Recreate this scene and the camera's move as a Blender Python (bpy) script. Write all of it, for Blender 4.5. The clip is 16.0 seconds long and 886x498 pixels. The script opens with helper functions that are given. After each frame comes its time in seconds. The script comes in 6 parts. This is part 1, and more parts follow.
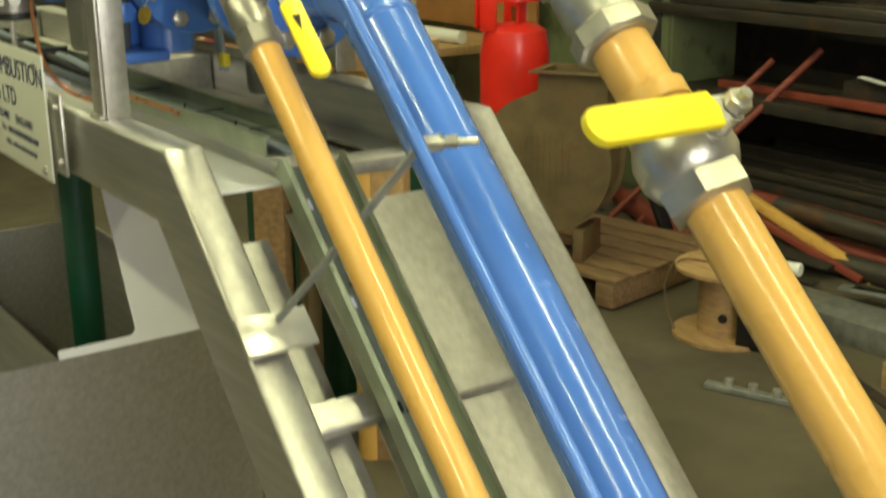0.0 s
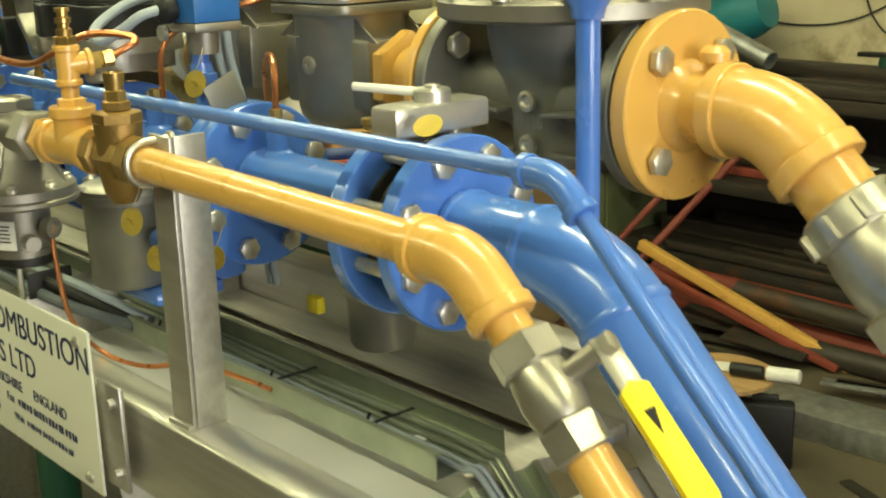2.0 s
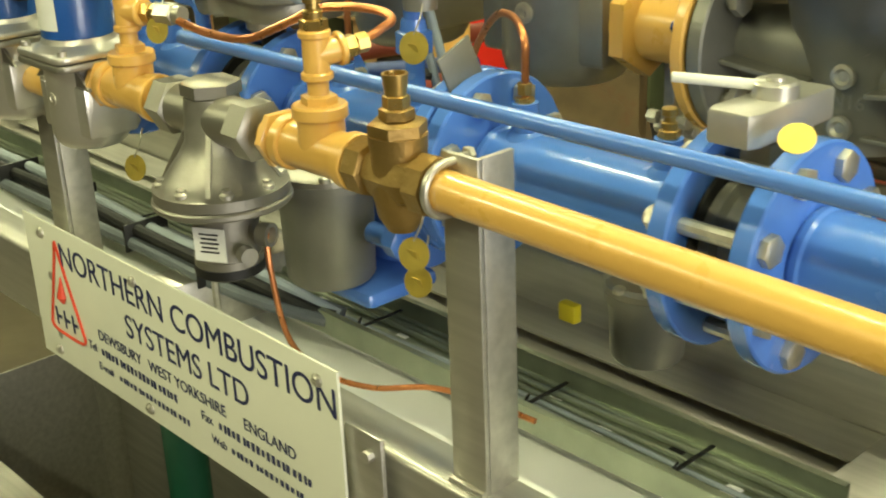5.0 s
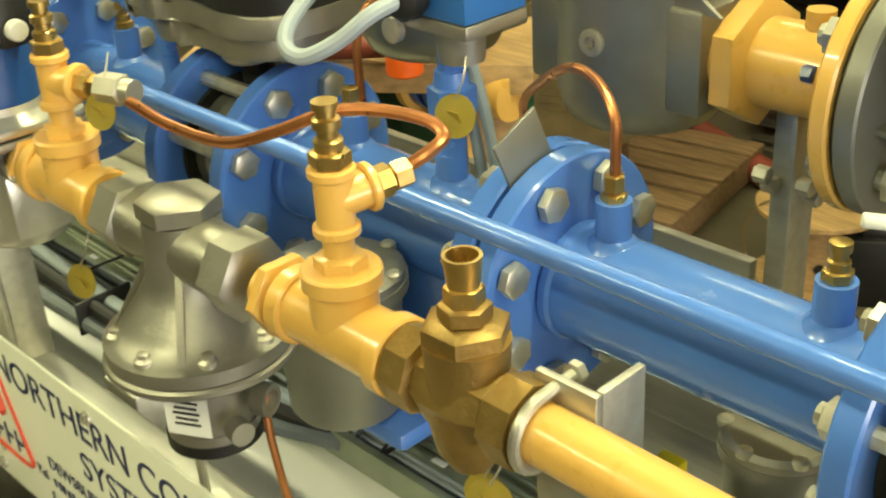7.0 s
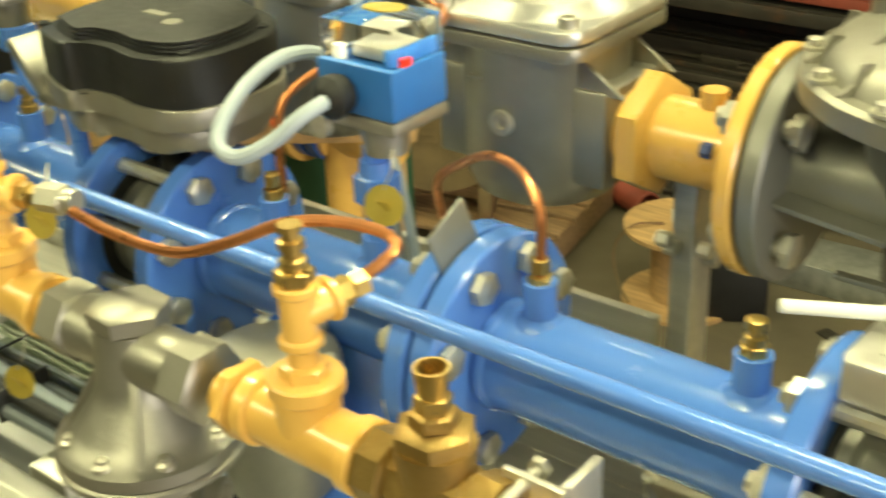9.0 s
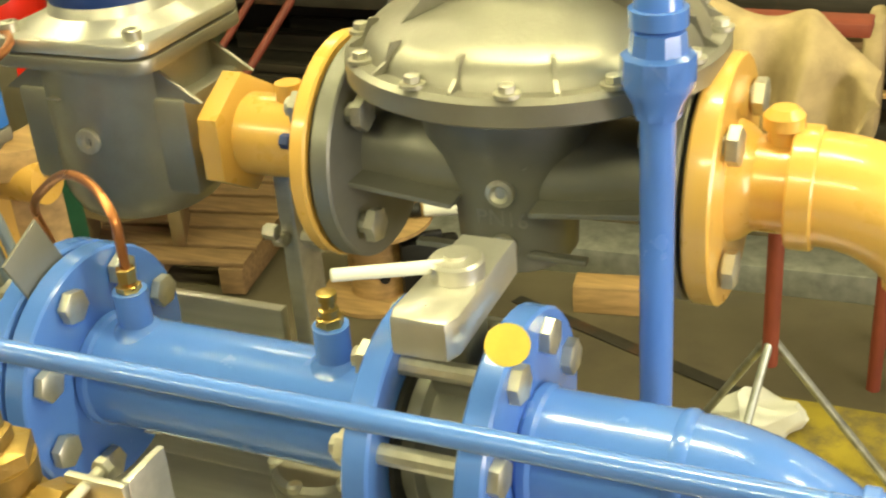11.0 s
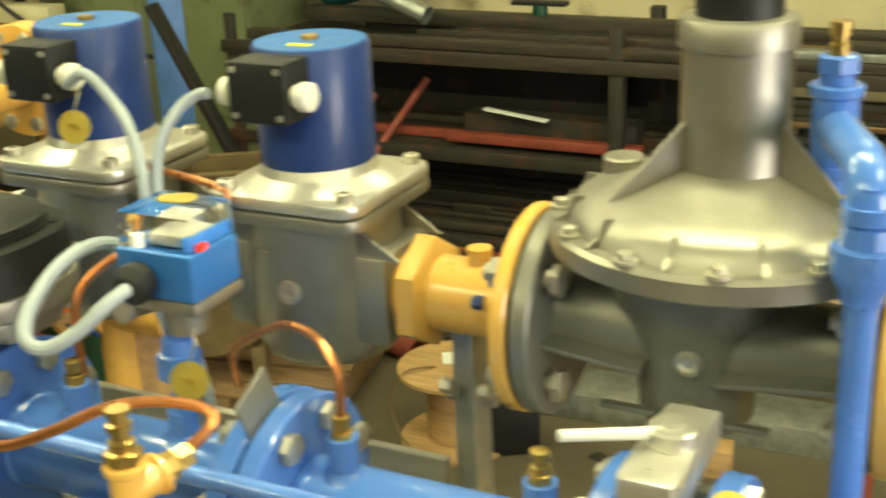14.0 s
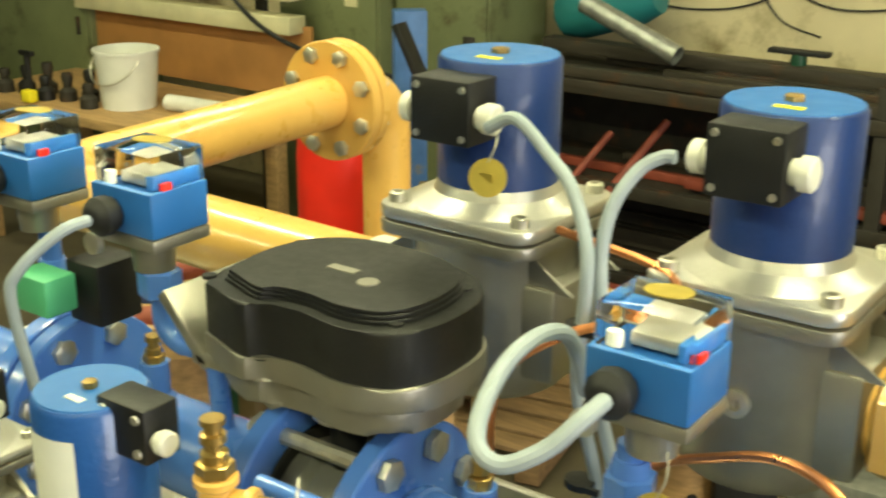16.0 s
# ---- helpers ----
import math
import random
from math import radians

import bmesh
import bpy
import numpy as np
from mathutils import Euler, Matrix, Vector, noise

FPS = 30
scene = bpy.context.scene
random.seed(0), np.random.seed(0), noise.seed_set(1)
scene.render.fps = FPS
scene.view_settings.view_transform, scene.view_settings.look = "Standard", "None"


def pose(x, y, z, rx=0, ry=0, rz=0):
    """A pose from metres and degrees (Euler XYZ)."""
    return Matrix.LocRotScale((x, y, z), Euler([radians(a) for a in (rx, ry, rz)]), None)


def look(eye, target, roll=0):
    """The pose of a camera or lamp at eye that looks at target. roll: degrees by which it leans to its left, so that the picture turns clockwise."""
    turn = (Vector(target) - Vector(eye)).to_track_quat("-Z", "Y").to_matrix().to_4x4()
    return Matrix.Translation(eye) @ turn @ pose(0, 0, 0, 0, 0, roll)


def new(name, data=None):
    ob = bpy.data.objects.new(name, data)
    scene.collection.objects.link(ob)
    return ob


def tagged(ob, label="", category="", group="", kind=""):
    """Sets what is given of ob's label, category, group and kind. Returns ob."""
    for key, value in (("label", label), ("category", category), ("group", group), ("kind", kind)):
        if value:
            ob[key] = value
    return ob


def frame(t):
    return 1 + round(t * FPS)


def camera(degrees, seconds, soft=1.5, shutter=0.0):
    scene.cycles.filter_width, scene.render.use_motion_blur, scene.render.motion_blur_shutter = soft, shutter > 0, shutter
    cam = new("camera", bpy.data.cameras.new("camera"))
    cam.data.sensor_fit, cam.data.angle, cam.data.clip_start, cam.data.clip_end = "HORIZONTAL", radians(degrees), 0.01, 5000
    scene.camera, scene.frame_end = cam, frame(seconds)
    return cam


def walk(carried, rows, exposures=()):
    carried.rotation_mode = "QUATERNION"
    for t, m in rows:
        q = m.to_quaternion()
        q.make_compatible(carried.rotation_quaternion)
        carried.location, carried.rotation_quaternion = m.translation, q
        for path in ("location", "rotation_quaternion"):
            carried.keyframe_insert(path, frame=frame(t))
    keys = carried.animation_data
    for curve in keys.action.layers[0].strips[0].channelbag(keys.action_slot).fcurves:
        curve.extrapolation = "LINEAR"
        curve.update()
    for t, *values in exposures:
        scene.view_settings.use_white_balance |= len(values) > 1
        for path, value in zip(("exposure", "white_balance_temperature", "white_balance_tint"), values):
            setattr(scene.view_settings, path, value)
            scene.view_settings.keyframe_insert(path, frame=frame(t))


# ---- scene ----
cam = camera(40.0, 16.0, soft=2.0, shutter=0.6)
PATH = [
    (0, (1.814, -0.8, 1.521), (0.235, 0.286, 0.946), -0.6),
    (0.5, (1.665, -0.823, 1.559), (0.121, 0.345, 1.056), -2.0),
    (1, (1.48, -0.879, 1.61), (0.011, 0.391, 1.129), -3.5),
    (1.5, (1.319, -0.867, 1.66), (-0.125, 0.426, 1.166), -2.1),
    (2, (1.191, -0.794, 1.697), (-0.26, 0.479, 1.176), -1.7),
    (2.5, (1.101, -0.775, 1.715), (-0.325, 0.508, 1.149), -1.7),
    (3, (1.022, -0.789, 1.725), (-0.406, 0.473, 1.118), -2.1),
    (3.5, (0.971, -0.797, 1.732), (-0.42, 0.445, 1.01), -1.3),
    (4, (0.922, -0.819, 1.739), (-0.492, 0.435, 1.086), -2.1),
    (4.5, (0.869, -0.843, 1.759), (-0.545, 0.408, 1.098), -2.0),
    (4.7, (0.843, -0.852, 1.771), (-0.552, 0.402, 1.076), -2.0),
    (6.8, (0.507, -0.63, 1.851), (-0.822, 0.545, 0.928), -3.4),
    (7, (0.483, -0.622, 1.85), (-0.812, 0.583, 0.917), -3.3),
    (7.5, (0.431, -0.642, 1.858), (-0.833, 0.599, 0.928), -3.3),
    (8, (0.414, -0.668, 1.879), (-0.831, 0.609, 0.974), -2.6),
    (8.5, (0.417, -0.676, 1.903), (-0.806, 0.618, 0.991), -2.1),
    (9, (0.456, -0.668, 1.918), (-0.679, 0.7, 1.001), -2.6),
    (9.5, (0.497, -0.652, 1.906), (-0.503, 0.808, 0.973), -2.4),
    (10, (0.526, -0.641, 1.898), (-0.352, 0.887, 0.953), -2.7),
    (10.2, (0.535, -0.636, 1.899), (-0.31, 0.907, 0.948), -3.4),
    (12.3, (0.599, -0.668, 1.955), (-0.114, 0.994, 1.1), -4.6),
    (12.5, (0.595, -0.676, 1.961), (-0.133, 0.991, 1.129), -4.3),
    (13, (0.593, -0.711, 1.974), (-0.136, 1.0, 1.238), -3.3),
    (13.5, (0.55, -0.728, 1.979), (-0.21, 0.975, 1.257), -2.8),
    (14, (0.481, -0.744, 1.964), (-0.377, 0.919, 1.258), -2.7),
    (14.5, (0.384, -0.772, 1.966), (-0.554, 0.849, 1.264), -2.4),
    (15, (0.309, -0.753, 1.961), (-0.686, 0.841, 1.278), -1.1),
    (15.5, (0.216, -0.707, 1.951), (-0.816, 0.882, 1.31), 0.4),
    (16, (0.167, -0.691, 1.949), (-0.933, 0.845, 1.291), 0.3),
]
walk(cam, [(t, look(eye, target, roll)) for t, eye, target, roll in PATH],
     [(0, -0.64, 6300, 10), (0.8, -0.46, 6300, 10), (2, -0.48, 6500, 10), (4.5, -0.34, 6450, 10), (7.3, -0.16, 6700, 10), (8.4, 0.0, 6650, 10), (10.2, 0.02, 6950, 12), (12.3, -0.17, 7500, 12), (13.0, -0.17, 7600, 12), (13.6, -0.12, 6900, 10), (14.3, -0.06, 6700, 10), (15.2, -0.04, 6450, 10), (16, -0.13, 6450, 10)])

# ---- world, lamps, exposure ----
world = bpy.data.worlds.new("workshop_world")
scene.world = world
world.use_nodes = True
world.node_tree.nodes["Background"].inputs[0].default_value = (0.9, 0.95, 1.0, 1)
world.node_tree.nodes["Background"].inputs[1].default_value = 0.05



# ---- materials ----
def mat(name, color, rough=0.5, metal=0.0, var=0.12, scale=12.0, bump=0.0, bump_scale=80.0, coat=0.0, stretch=None,
        dirt=None, dirt_amount=0.0, dirt_scale=4.0, rough_var=0.1, emit=0.0):
    m = bpy.data.materials.new(name)
    m.use_nodes = True
    n, l = m.node_tree.nodes, m.node_tree.links
    b = n["Principled BSDF"]
    tc = n.new("ShaderNodeTexCoord")
    mp = n.new("ShaderNodeMapping")
    l.new(tc.outputs["Object"], mp.inputs[0])
    if stretch:
        mp.inputs["Scale"].default_value = stretch
    no = n.new("ShaderNodeTexNoise")
    no.inputs["Scale"].default_value, no.inputs["Detail"].default_value = scale, 6
    l.new(mp.outputs[0], no.inputs["Vector"])
    ramp = n.new("ShaderNodeValToRGB")
    ramp.color_ramp.elements[0].position, ramp.color_ramp.elements[1].position = 0.3, 0.7
    ramp.color_ramp.elements[0].color = (*[c * (1 - var) for c in color], 1)
    ramp.color_ramp.elements[1].color = (*[min(1, c * (1 + var)) for c in color], 1)
    l.new(no.outputs[0], ramp.inputs[0])
    out = ramp.outputs[0]
    if dirt:
        nd = n.new("ShaderNodeTexNoise")
        nd.inputs["Scale"].default_value, nd.inputs["Detail"].default_value, nd.inputs["Roughness"].default_value = dirt_scale, 8, 0.65
        l.new(tc.outputs["Object"], nd.inputs["Vector"])
        rd = n.new("ShaderNodeValToRGB")
        rd.color_ramp.elements[0].position, rd.color_ramp.elements[1].position = 0.62 - 0.3 * dirt_amount, 0.72 - 0.2 * dirt_amount
        l.new(nd.outputs[0], rd.inputs[0])
        mx = n.new("ShaderNodeMix")
        mx.data_type = "RGBA"
        mx.inputs[7].default_value = (*dirt, 1)
        l.new(rd.outputs[0], mx.inputs[0])
        l.new(out, mx.inputs[6])
        out = mx.outputs[2]
    l.new(out, b.inputs["Base Color"])
    b.inputs["Metallic"].default_value = metal
    rr = n.new("ShaderNodeMapRange")
    rr.inputs[3].default_value, rr.inputs[4].default_value = max(0.02, rough - rough_var), min(1, rough + rough_var)
    n2 = n.new("ShaderNodeTexNoise")
    n2.inputs["Scale"].default_value, n2.inputs["Detail"].default_value = scale * 3, 5
    l.new(mp.outputs[0], n2.inputs["Vector"])
    l.new(n2.outputs[0], rr.inputs[0])
    l.new(rr.outputs[0], b.inputs["Roughness"])
    b.inputs["Coat Weight"].default_value = coat
    b.inputs["Coat Roughness"].default_value = 0.08
    if bump:
        n3 = n.new("ShaderNodeTexNoise")
        n3.inputs["Scale"].default_value, n3.inputs["Detail"].default_value = bump_scale, 6
        l.new(mp.outputs[0], n3.inputs["Vector"])
        bp = n.new("ShaderNodeBump")
        bp.inputs["Strength"].default_value, bp.inputs["Distance"].default_value = bump, 0.002
        l.new(n3.outputs[0], bp.inputs["Height"])
        l.new(bp.outputs[0], b.inputs["Normal"])
    if emit:
        b.inputs["Emission Color"].default_value = (*color, 1)
        b.inputs["Emission Strength"].default_value = emit
    return m


BLUE = mat("blue_gloss_paint", (0.075, 0.2, 0.64), 0.24, 0, 0.08, 8, 0.4, 45, coat=0.5)
ORANGE = mat("ochre_gloss_paint", (0.72, 0.42, 0.1), 0.3, 0, 0.07, 9, 0.2, 60, coat=0.45, dirt=(0.42, 0.2, 0.05), dirt_amount=0.0)
STEEL = mat("brushed_stainless", (0.52, 0.505, 0.455), 0.38, 0.8, 0.12, 6, 0.12, 60, stretch=(1, 14, 14))
GALV = mat("galvanised_steel", (0.42, 0.44, 0.41), 0.42, 0.75, 0.25, 22, 0.2, 90)
CAST = mat("cast_aluminium", (0.33, 0.315, 0.27), 0.43, 0.8, 0.12, 18, 0.14, 240)
CAST_DARK = mat("grey_cast_iron_paint", (0.24, 0.235, 0.205), 0.45, 0.55, 0.14, 14, 0.15, 220)
CAST_BRIGHT = mat("bare_machined_aluminium", (0.62, 0.6, 0.54), 0.32, 0.75, 0.1, 15, 0.2, 160)
BRASS = mat("brass", (0.52, 0.36, 0.12), 0.3, 0.9, 0.18, 30, 0.15, 120)
BRONZE = mat("dull_bronze", (0.34, 0.22, 0.07), 0.42, 0.75, 0.2, 30, 0.4, 200)
COPPER = mat("copper", (0.62, 0.25, 0.1), 0.3, 0.9, 0.2, 25)
NICKEL = mat("nickel_plate", (0.52, 0.5, 0.42), 0.36, 0.8, 0.18, 25, 0.25, 90)
ZINC = mat("zinc_bolt", (0.55, 0.53, 0.45), 0.38, 0.8, 0.2, 60)
BLACK = mat("black_plastic", (0.0072, 0.0072, 0.0072), 0.5, 0, 0.3, 30, 0.2, 400)
RUBBER = mat("black_gasket_rubber", (0.01, 0.01, 0.01), 0.75, 0, 0.3, 30)
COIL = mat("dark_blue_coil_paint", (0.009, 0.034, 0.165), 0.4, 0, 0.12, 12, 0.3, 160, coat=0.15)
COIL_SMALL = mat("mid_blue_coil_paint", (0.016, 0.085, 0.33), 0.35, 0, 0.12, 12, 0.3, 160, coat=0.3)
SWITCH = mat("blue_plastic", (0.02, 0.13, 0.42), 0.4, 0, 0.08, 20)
WHITE_P = mat("white_plastic", (0.72, 0.71, 0.64), 0.45, 0, 0.06, 25)
CABLE = mat("grey_cable_sheath", (0.29, 0.335, 0.37), 0.5, 0, 0.1, 25)
YELLOW = mat("yellow_lever_sleeve", (0.85, 0.7, 0.02), 0.45, 0, 0.08, 20, 0.2, 90)
TAG = mat("brass_tag", (0.55, 0.42, 0.08), 0.4, 0.5, 0.15, 40)
SIGN = mat("white_sign_plate", (0.74, 0.74, 0.62), 0.35, 0, 0.05, 6, dirt=(0.5, 0.48, 0.36), dirt_amount=0.05)
INK = mat("navy_ink", (0.012, 0.018, 0.09), 0.5, 0, 0.1, 40)
REDINK = mat("red_ink", (0.7, 0.07, 0.03), 0.5, 0, 0.1, 40)
# White base colour stands in for light glaring off polished stainless
GLARE_S = mat("glare_white_sheet", (0.86, 0.86, 0.88), 0.35, 0.0, 0.03, 5)
GREEN_D = mat("dark_green_paint", (0.006, 0.06, 0.03), 0.45, 0, 0.2, 8)
CONCRETE = mat("oil_stained_concrete", (0.098, 0.08, 0.048), 0.7, 0, 0.22, 3.0, 0.4, 60, dirt=(0.075, 0.06, 0.04), dirt_amount=0.35, dirt_scale=1.6)
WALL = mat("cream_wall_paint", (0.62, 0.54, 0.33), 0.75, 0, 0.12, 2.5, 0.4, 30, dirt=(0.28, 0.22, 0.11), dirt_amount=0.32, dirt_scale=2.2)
# Unseen ceiling, coloured dark so that it bounces little light
CEIL = mat("dark_ceiling", (0.08, 0.076, 0.06), 0.8, 0, 0.1, 3)
# Side and end walls, far darker than the cream north wall
DIM = mat("dark_brown_wall", (0.06, 0.053, 0.035), 0.8, 0, 0.2, 2)
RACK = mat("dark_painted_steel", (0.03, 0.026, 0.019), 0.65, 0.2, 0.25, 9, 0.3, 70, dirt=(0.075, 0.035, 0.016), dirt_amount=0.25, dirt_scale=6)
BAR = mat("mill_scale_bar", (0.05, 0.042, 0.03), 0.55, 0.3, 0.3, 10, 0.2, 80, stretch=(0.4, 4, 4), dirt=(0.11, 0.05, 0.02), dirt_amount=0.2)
REDOX = mat("red_oxide_primer", (0.21, 0.042, 0.022), 0.6, 0, 0.2, 10)
RED = mat("red_cylinder_paint", (0.75, 0.025, 0.012), 0.35, 0, 0.1, 6, coat=0.2)
RUSTY = mat("dusty_brown_fan_paint", (0.15, 0.105, 0.045), 0.65, 0.15, 0.25, 8, 0.4, 60, dirt=(0.14, 0.06, 0.025), dirt_amount=0.35)
WOOD_DARK = mat("weathered_pallet_wood", (0.2, 0.12, 0.055), 0.7, 0, 0.3, 7, 0.3, 60, stretch=(1, 8, 8))
TRAY = mat("green_grey_galvanised", (0.36, 0.4, 0.31), 0.38, 0.75, 0.16, 20, 0.1, 90)
WOOD = mat("pale_wood", (0.42, 0.26, 0.11), 0.6, 0, 0.25, 7, 0.3, 60, stretch=(1, 8, 8))
PLY = mat("orange_board", (0.42, 0.2, 0.06), 0.6, 0, 0.15, 5)
CABINET = mat("olive_green_cabinet", (0.14, 0.16, 0.075), 0.5, 0, 0.12, 5, dirt=(0.07, 0.07, 0.03), dirt_amount=0.2)
SHELFP = mat("cream_shelf_board", (0.56, 0.52, 0.32), 0.6, 0, 0.12, 8)
TEAL = mat("teal_paint", (0.02, 0.2, 0.22), 0.5, 0, 0.1, 9)
CLOTH = mat("beige_cloth", (0.4, 0.3, 0.16), 0.9, 0, 0.2, 14, 0.7, 120)
CONDUIT = mat("dark_grey_conduit", (0.1, 0.115, 0.13), 0.35, 0, 0.15, 25, 0.2, 200)
BLUEST = mat("blue_painted_column", (0.06, 0.16, 0.42), 0.5, 0, 0.2, 9, dirt=(0.2, 0.2, 0.18), dirt_amount=0.15, dirt_scale=9)
OLD_YELLOW = mat("worn_yellow_floor_paint", (0.34, 0.26, 0.03), 0.6, 0, 0.25, 5, dirt=(0.17, 0.13, 0.05), dirt_amount=0.6, dirt_scale=6)
BUCKET = mat("white_bucket_plastic", (0.72, 0.72, 0.66), 0.45, 0, 0.05, 9)
LENS = mat("lamp_diffuser", (1.0, 0.93, 0.74), 0.5, emit=14.0)
GREEN_B = mat("green_terminal_plastic", (0.08, 0.4, 0.2), 0.5)
ORANGE_HI = mat("bright_orange_plastic", (0.9, 0.13, 0.01), 0.5)
PAPER = mat("paper", (0.7, 0.7, 0.64), 0.8, 0, 0.05, 20)
CLEAR = bpy.data.materials.new("clear_cover_plastic")
CLEAR.use_nodes = True
_b = CLEAR.node_tree.nodes["Principled BSDF"]
_b.inputs["Transmission Weight"].default_value, _b.inputs["Roughness"].default_value, _b.inputs["IOR"].default_value = 1.0, 0.04, 1.2
_b.inputs["Base Color"].default_value = (0.95, 0.96, 0.96, 1)


# ---- mesh helpers ----
LIFT = 0.0  # height of the datum that the things are laid out from


def part(name, bm, material, parent=None, label="", smooth=35):
    me = bpy.data.meshes.new(name)
    bmesh.ops.translate(bm, verts=bm.verts, vec=(0, 0, LIFT))
    bmesh.ops.remove_doubles(bm, verts=bm.verts, dist=1e-6)
    bmesh.ops.recalc_face_normals(bm, faces=bm.faces)
    bm.to_mesh(me)
    bm.free()
    me.materials.append(material)
    for p in me.polygons:
        p.use_smooth = True
    me.set_sharp_from_angle(angle=radians(smooth))
    ob = new(name, me)
    if parent:
        ob.parent = parent
        ob.matrix_parent_inverse = Matrix.Translation(-parent.location)
    if label:
        tagged(ob, label)
    return ob


def thing(name, label, category, at=(0, 0, 0), group="", kind=""):
    ob = tagged(new(name), label, category, group, kind)
    ob.location = Vector(at) + Vector((0, 0, LIFT))
    return ob


def basis(d):
    d = Vector(d).normalized()
    u = d.orthogonal().normalized() if abs(d.z) > 0.99 else Vector((0, 0, 1)).cross(d).normalized()
    return d, u, d.cross(u)


def lathe(bm, base, axis, profile, seg=28, close=True, turn=0.0):
    """A turned solid: profile rows of (along, radius)."""
    d, u, v = basis(axis)
    rings = []
    for a, r in profile:
        rings.append([bm.verts.new(Vector(base) + d * a + (u * math.cos(turn + 2 * math.pi * k / seg) + v * math.sin(turn + 2 * math.pi * k / seg)) * max(r, 1e-4)) for k in range(seg)])
    for p, q in zip(rings, rings[1:]):
        for k in range(seg):
            bm.faces.new((p[k], p[(k + 1) % seg], q[(k + 1) % seg], q[k]))
    if close:
        bm.faces.new(rings[0][::-1])
        bm.faces.new(rings[-1])
    return bm


def cyl(bm, p, q, r, seg=24, r2=None, bev=0.0):
    p, q = Vector(p), Vector(q)
    n = (q - p).length
    r2 = r if r2 is None else r2
    prof = [(0, r), (n, r2)] if not bev else [(0, r - bev), (bev, r), (n - bev, r2), (n, r2 - bev)]
    return lathe(bm, p, q - p, prof, seg)


def box(bm, c, s, bev=0.0, rot=None):
    m = Matrix.Translation(c) @ (rot or Matrix.Identity(4)) @ Matrix.Diagonal((*s, 1))
    got = bmesh.ops.create_cube(bm, size=1, matrix=m)
    if bev:
        es = list({e for v in got["verts"] for e in v.link_edges})
        bmesh.ops.bevel(bm, geom=es, offset=bev, segments=2, affect="EDGES", profile=0.5)
    return bm


def prism(bm, pts, z0, z1, bev=0.0):
    """A flat outline of (x, y) drawn up from z0 to z1."""
    lo = [bm.verts.new((x, y, z0)) for x, y in pts]
    hi = [bm.verts.new((x, y, z1)) for x, y in pts]
    n = len(pts)
    fs = [bm.faces.new(lo[::-1]), bm.faces.new(hi)]
    for k in range(n):
        fs.append(bm.faces.new((lo[k], lo[(k + 1) % n], hi[(k + 1) % n], hi[k])))
    if bev:
        bmesh.ops.bevel(bm, geom=list(fs[1].edges) + list(fs[0].edges), offset=bev, segments=2, affect="EDGES", profile=0.5)
    return bm


def spline(pts, steps=8):
    """A smooth line through points."""
    p = [Vector(a) for a in pts]
    p = [p[0] * 2 - p[1]] + p + [p[-1] * 2 - p[-2]]
    out = []
    for a, b, c, d in zip(p, p[1:], p[2:], p[3:]):
        for k in range(steps):
            t = k / steps
            out.append(0.5 * ((2 * b) + (c - a) * t + (2 * a - 5 * b + 4 * c - d) * t * t + (3 * b - a - 3 * c + d) * t ** 3))
    return out + [p[-2]]


def sweep(bm, line, r, seg=12):
    line = [Vector(a) for a in line]
    rings, u = [], None
    for k, a in enumerate(line):
        d = (line[min(k + 1, len(line) - 1)] - line[max(k - 1, 0)]).normalized()
        if u is None:
            u = basis(d)[1]
        u = (u - d * u.dot(d)).normalized()
        v = d.cross(u)
        rings.append([bm.verts.new(a + (u * math.cos(2 * math.pi * j / seg) + v * math.sin(2 * math.pi * j / seg)) * r) for j in range(seg)])
    for p, q in zip(rings, rings[1:]):
        for j in range(seg):
            bm.faces.new((p[j], p[(j + 1) % seg], q[(j + 1) % seg], q[j]))
    bm.faces.new(rings[0][::-1])
    bm.faces.new(rings[-1])
    return bm


def bend(corner, din, dout, radius, n=10):
    """The arc of a pipe bend round a corner point."""
    din, dout = Vector(din).normalized(), Vector(dout).normalized()
    ang = din.angle(dout)
    tl = radius * math.tan(ang / 2)
    a, b = Vector(corner) - din * tl, Vector(corner) + dout * tl
    nrm = (dout - din * dout.dot(din)).normalized()
    c = a + nrm * radius
    return [c + (-nrm * math.cos(ang * k / n) + din * math.sin(ang * k / n)) * radius for k in range(n + 1)]


def B():
    return bmesh.new()


def hexagon(bm, p, q, af, turn=0.0):
    """A six-sided nut or boss, af across its flats, with softened corners."""
    p, q = Vector(p), Vector(q)
    n = (q - p).length
    r, c = af / 1.732, min(0.08 * af, 0.3 * n)
    return lathe(bm, p, q - p, [(0, r - c), (c * 0.6, r), (n - c * 0.6, r), (n, r - c)], 6, True, turn)


def bolt_ring(parent, centre, axis, radius, count, grip, size, first, material=ZINC, washer=True, nut=True):
    """Hexagon bolts through a pair of flanges: grip is the length between head and nut."""
    d, u, v = basis(axis)
    for k in range(count):
        a = first + 2 * math.pi * k / count
        c = Vector(centre) + (u * math.cos(a) + v * math.sin(a)) * radius
        bm = B()
        hexagon(bm, c + d * grip / 2, c + d * (grip / 2 + 0.65 * size), 1.6 * size, 0.4 * k)
        cyl(bm, c - d * (grip / 2 + 1.1 * size), c + d * grip / 2, size / 2, 10)
        if nut:
            hexagon(bm, c - d * (grip / 2 + 0.75 * size), c - d * grip / 2, 1.6 * size, 0.7 * k)
        part("bolt", bm, material, parent, "zinc-plated hexagon bolt" if k == 0 else "")


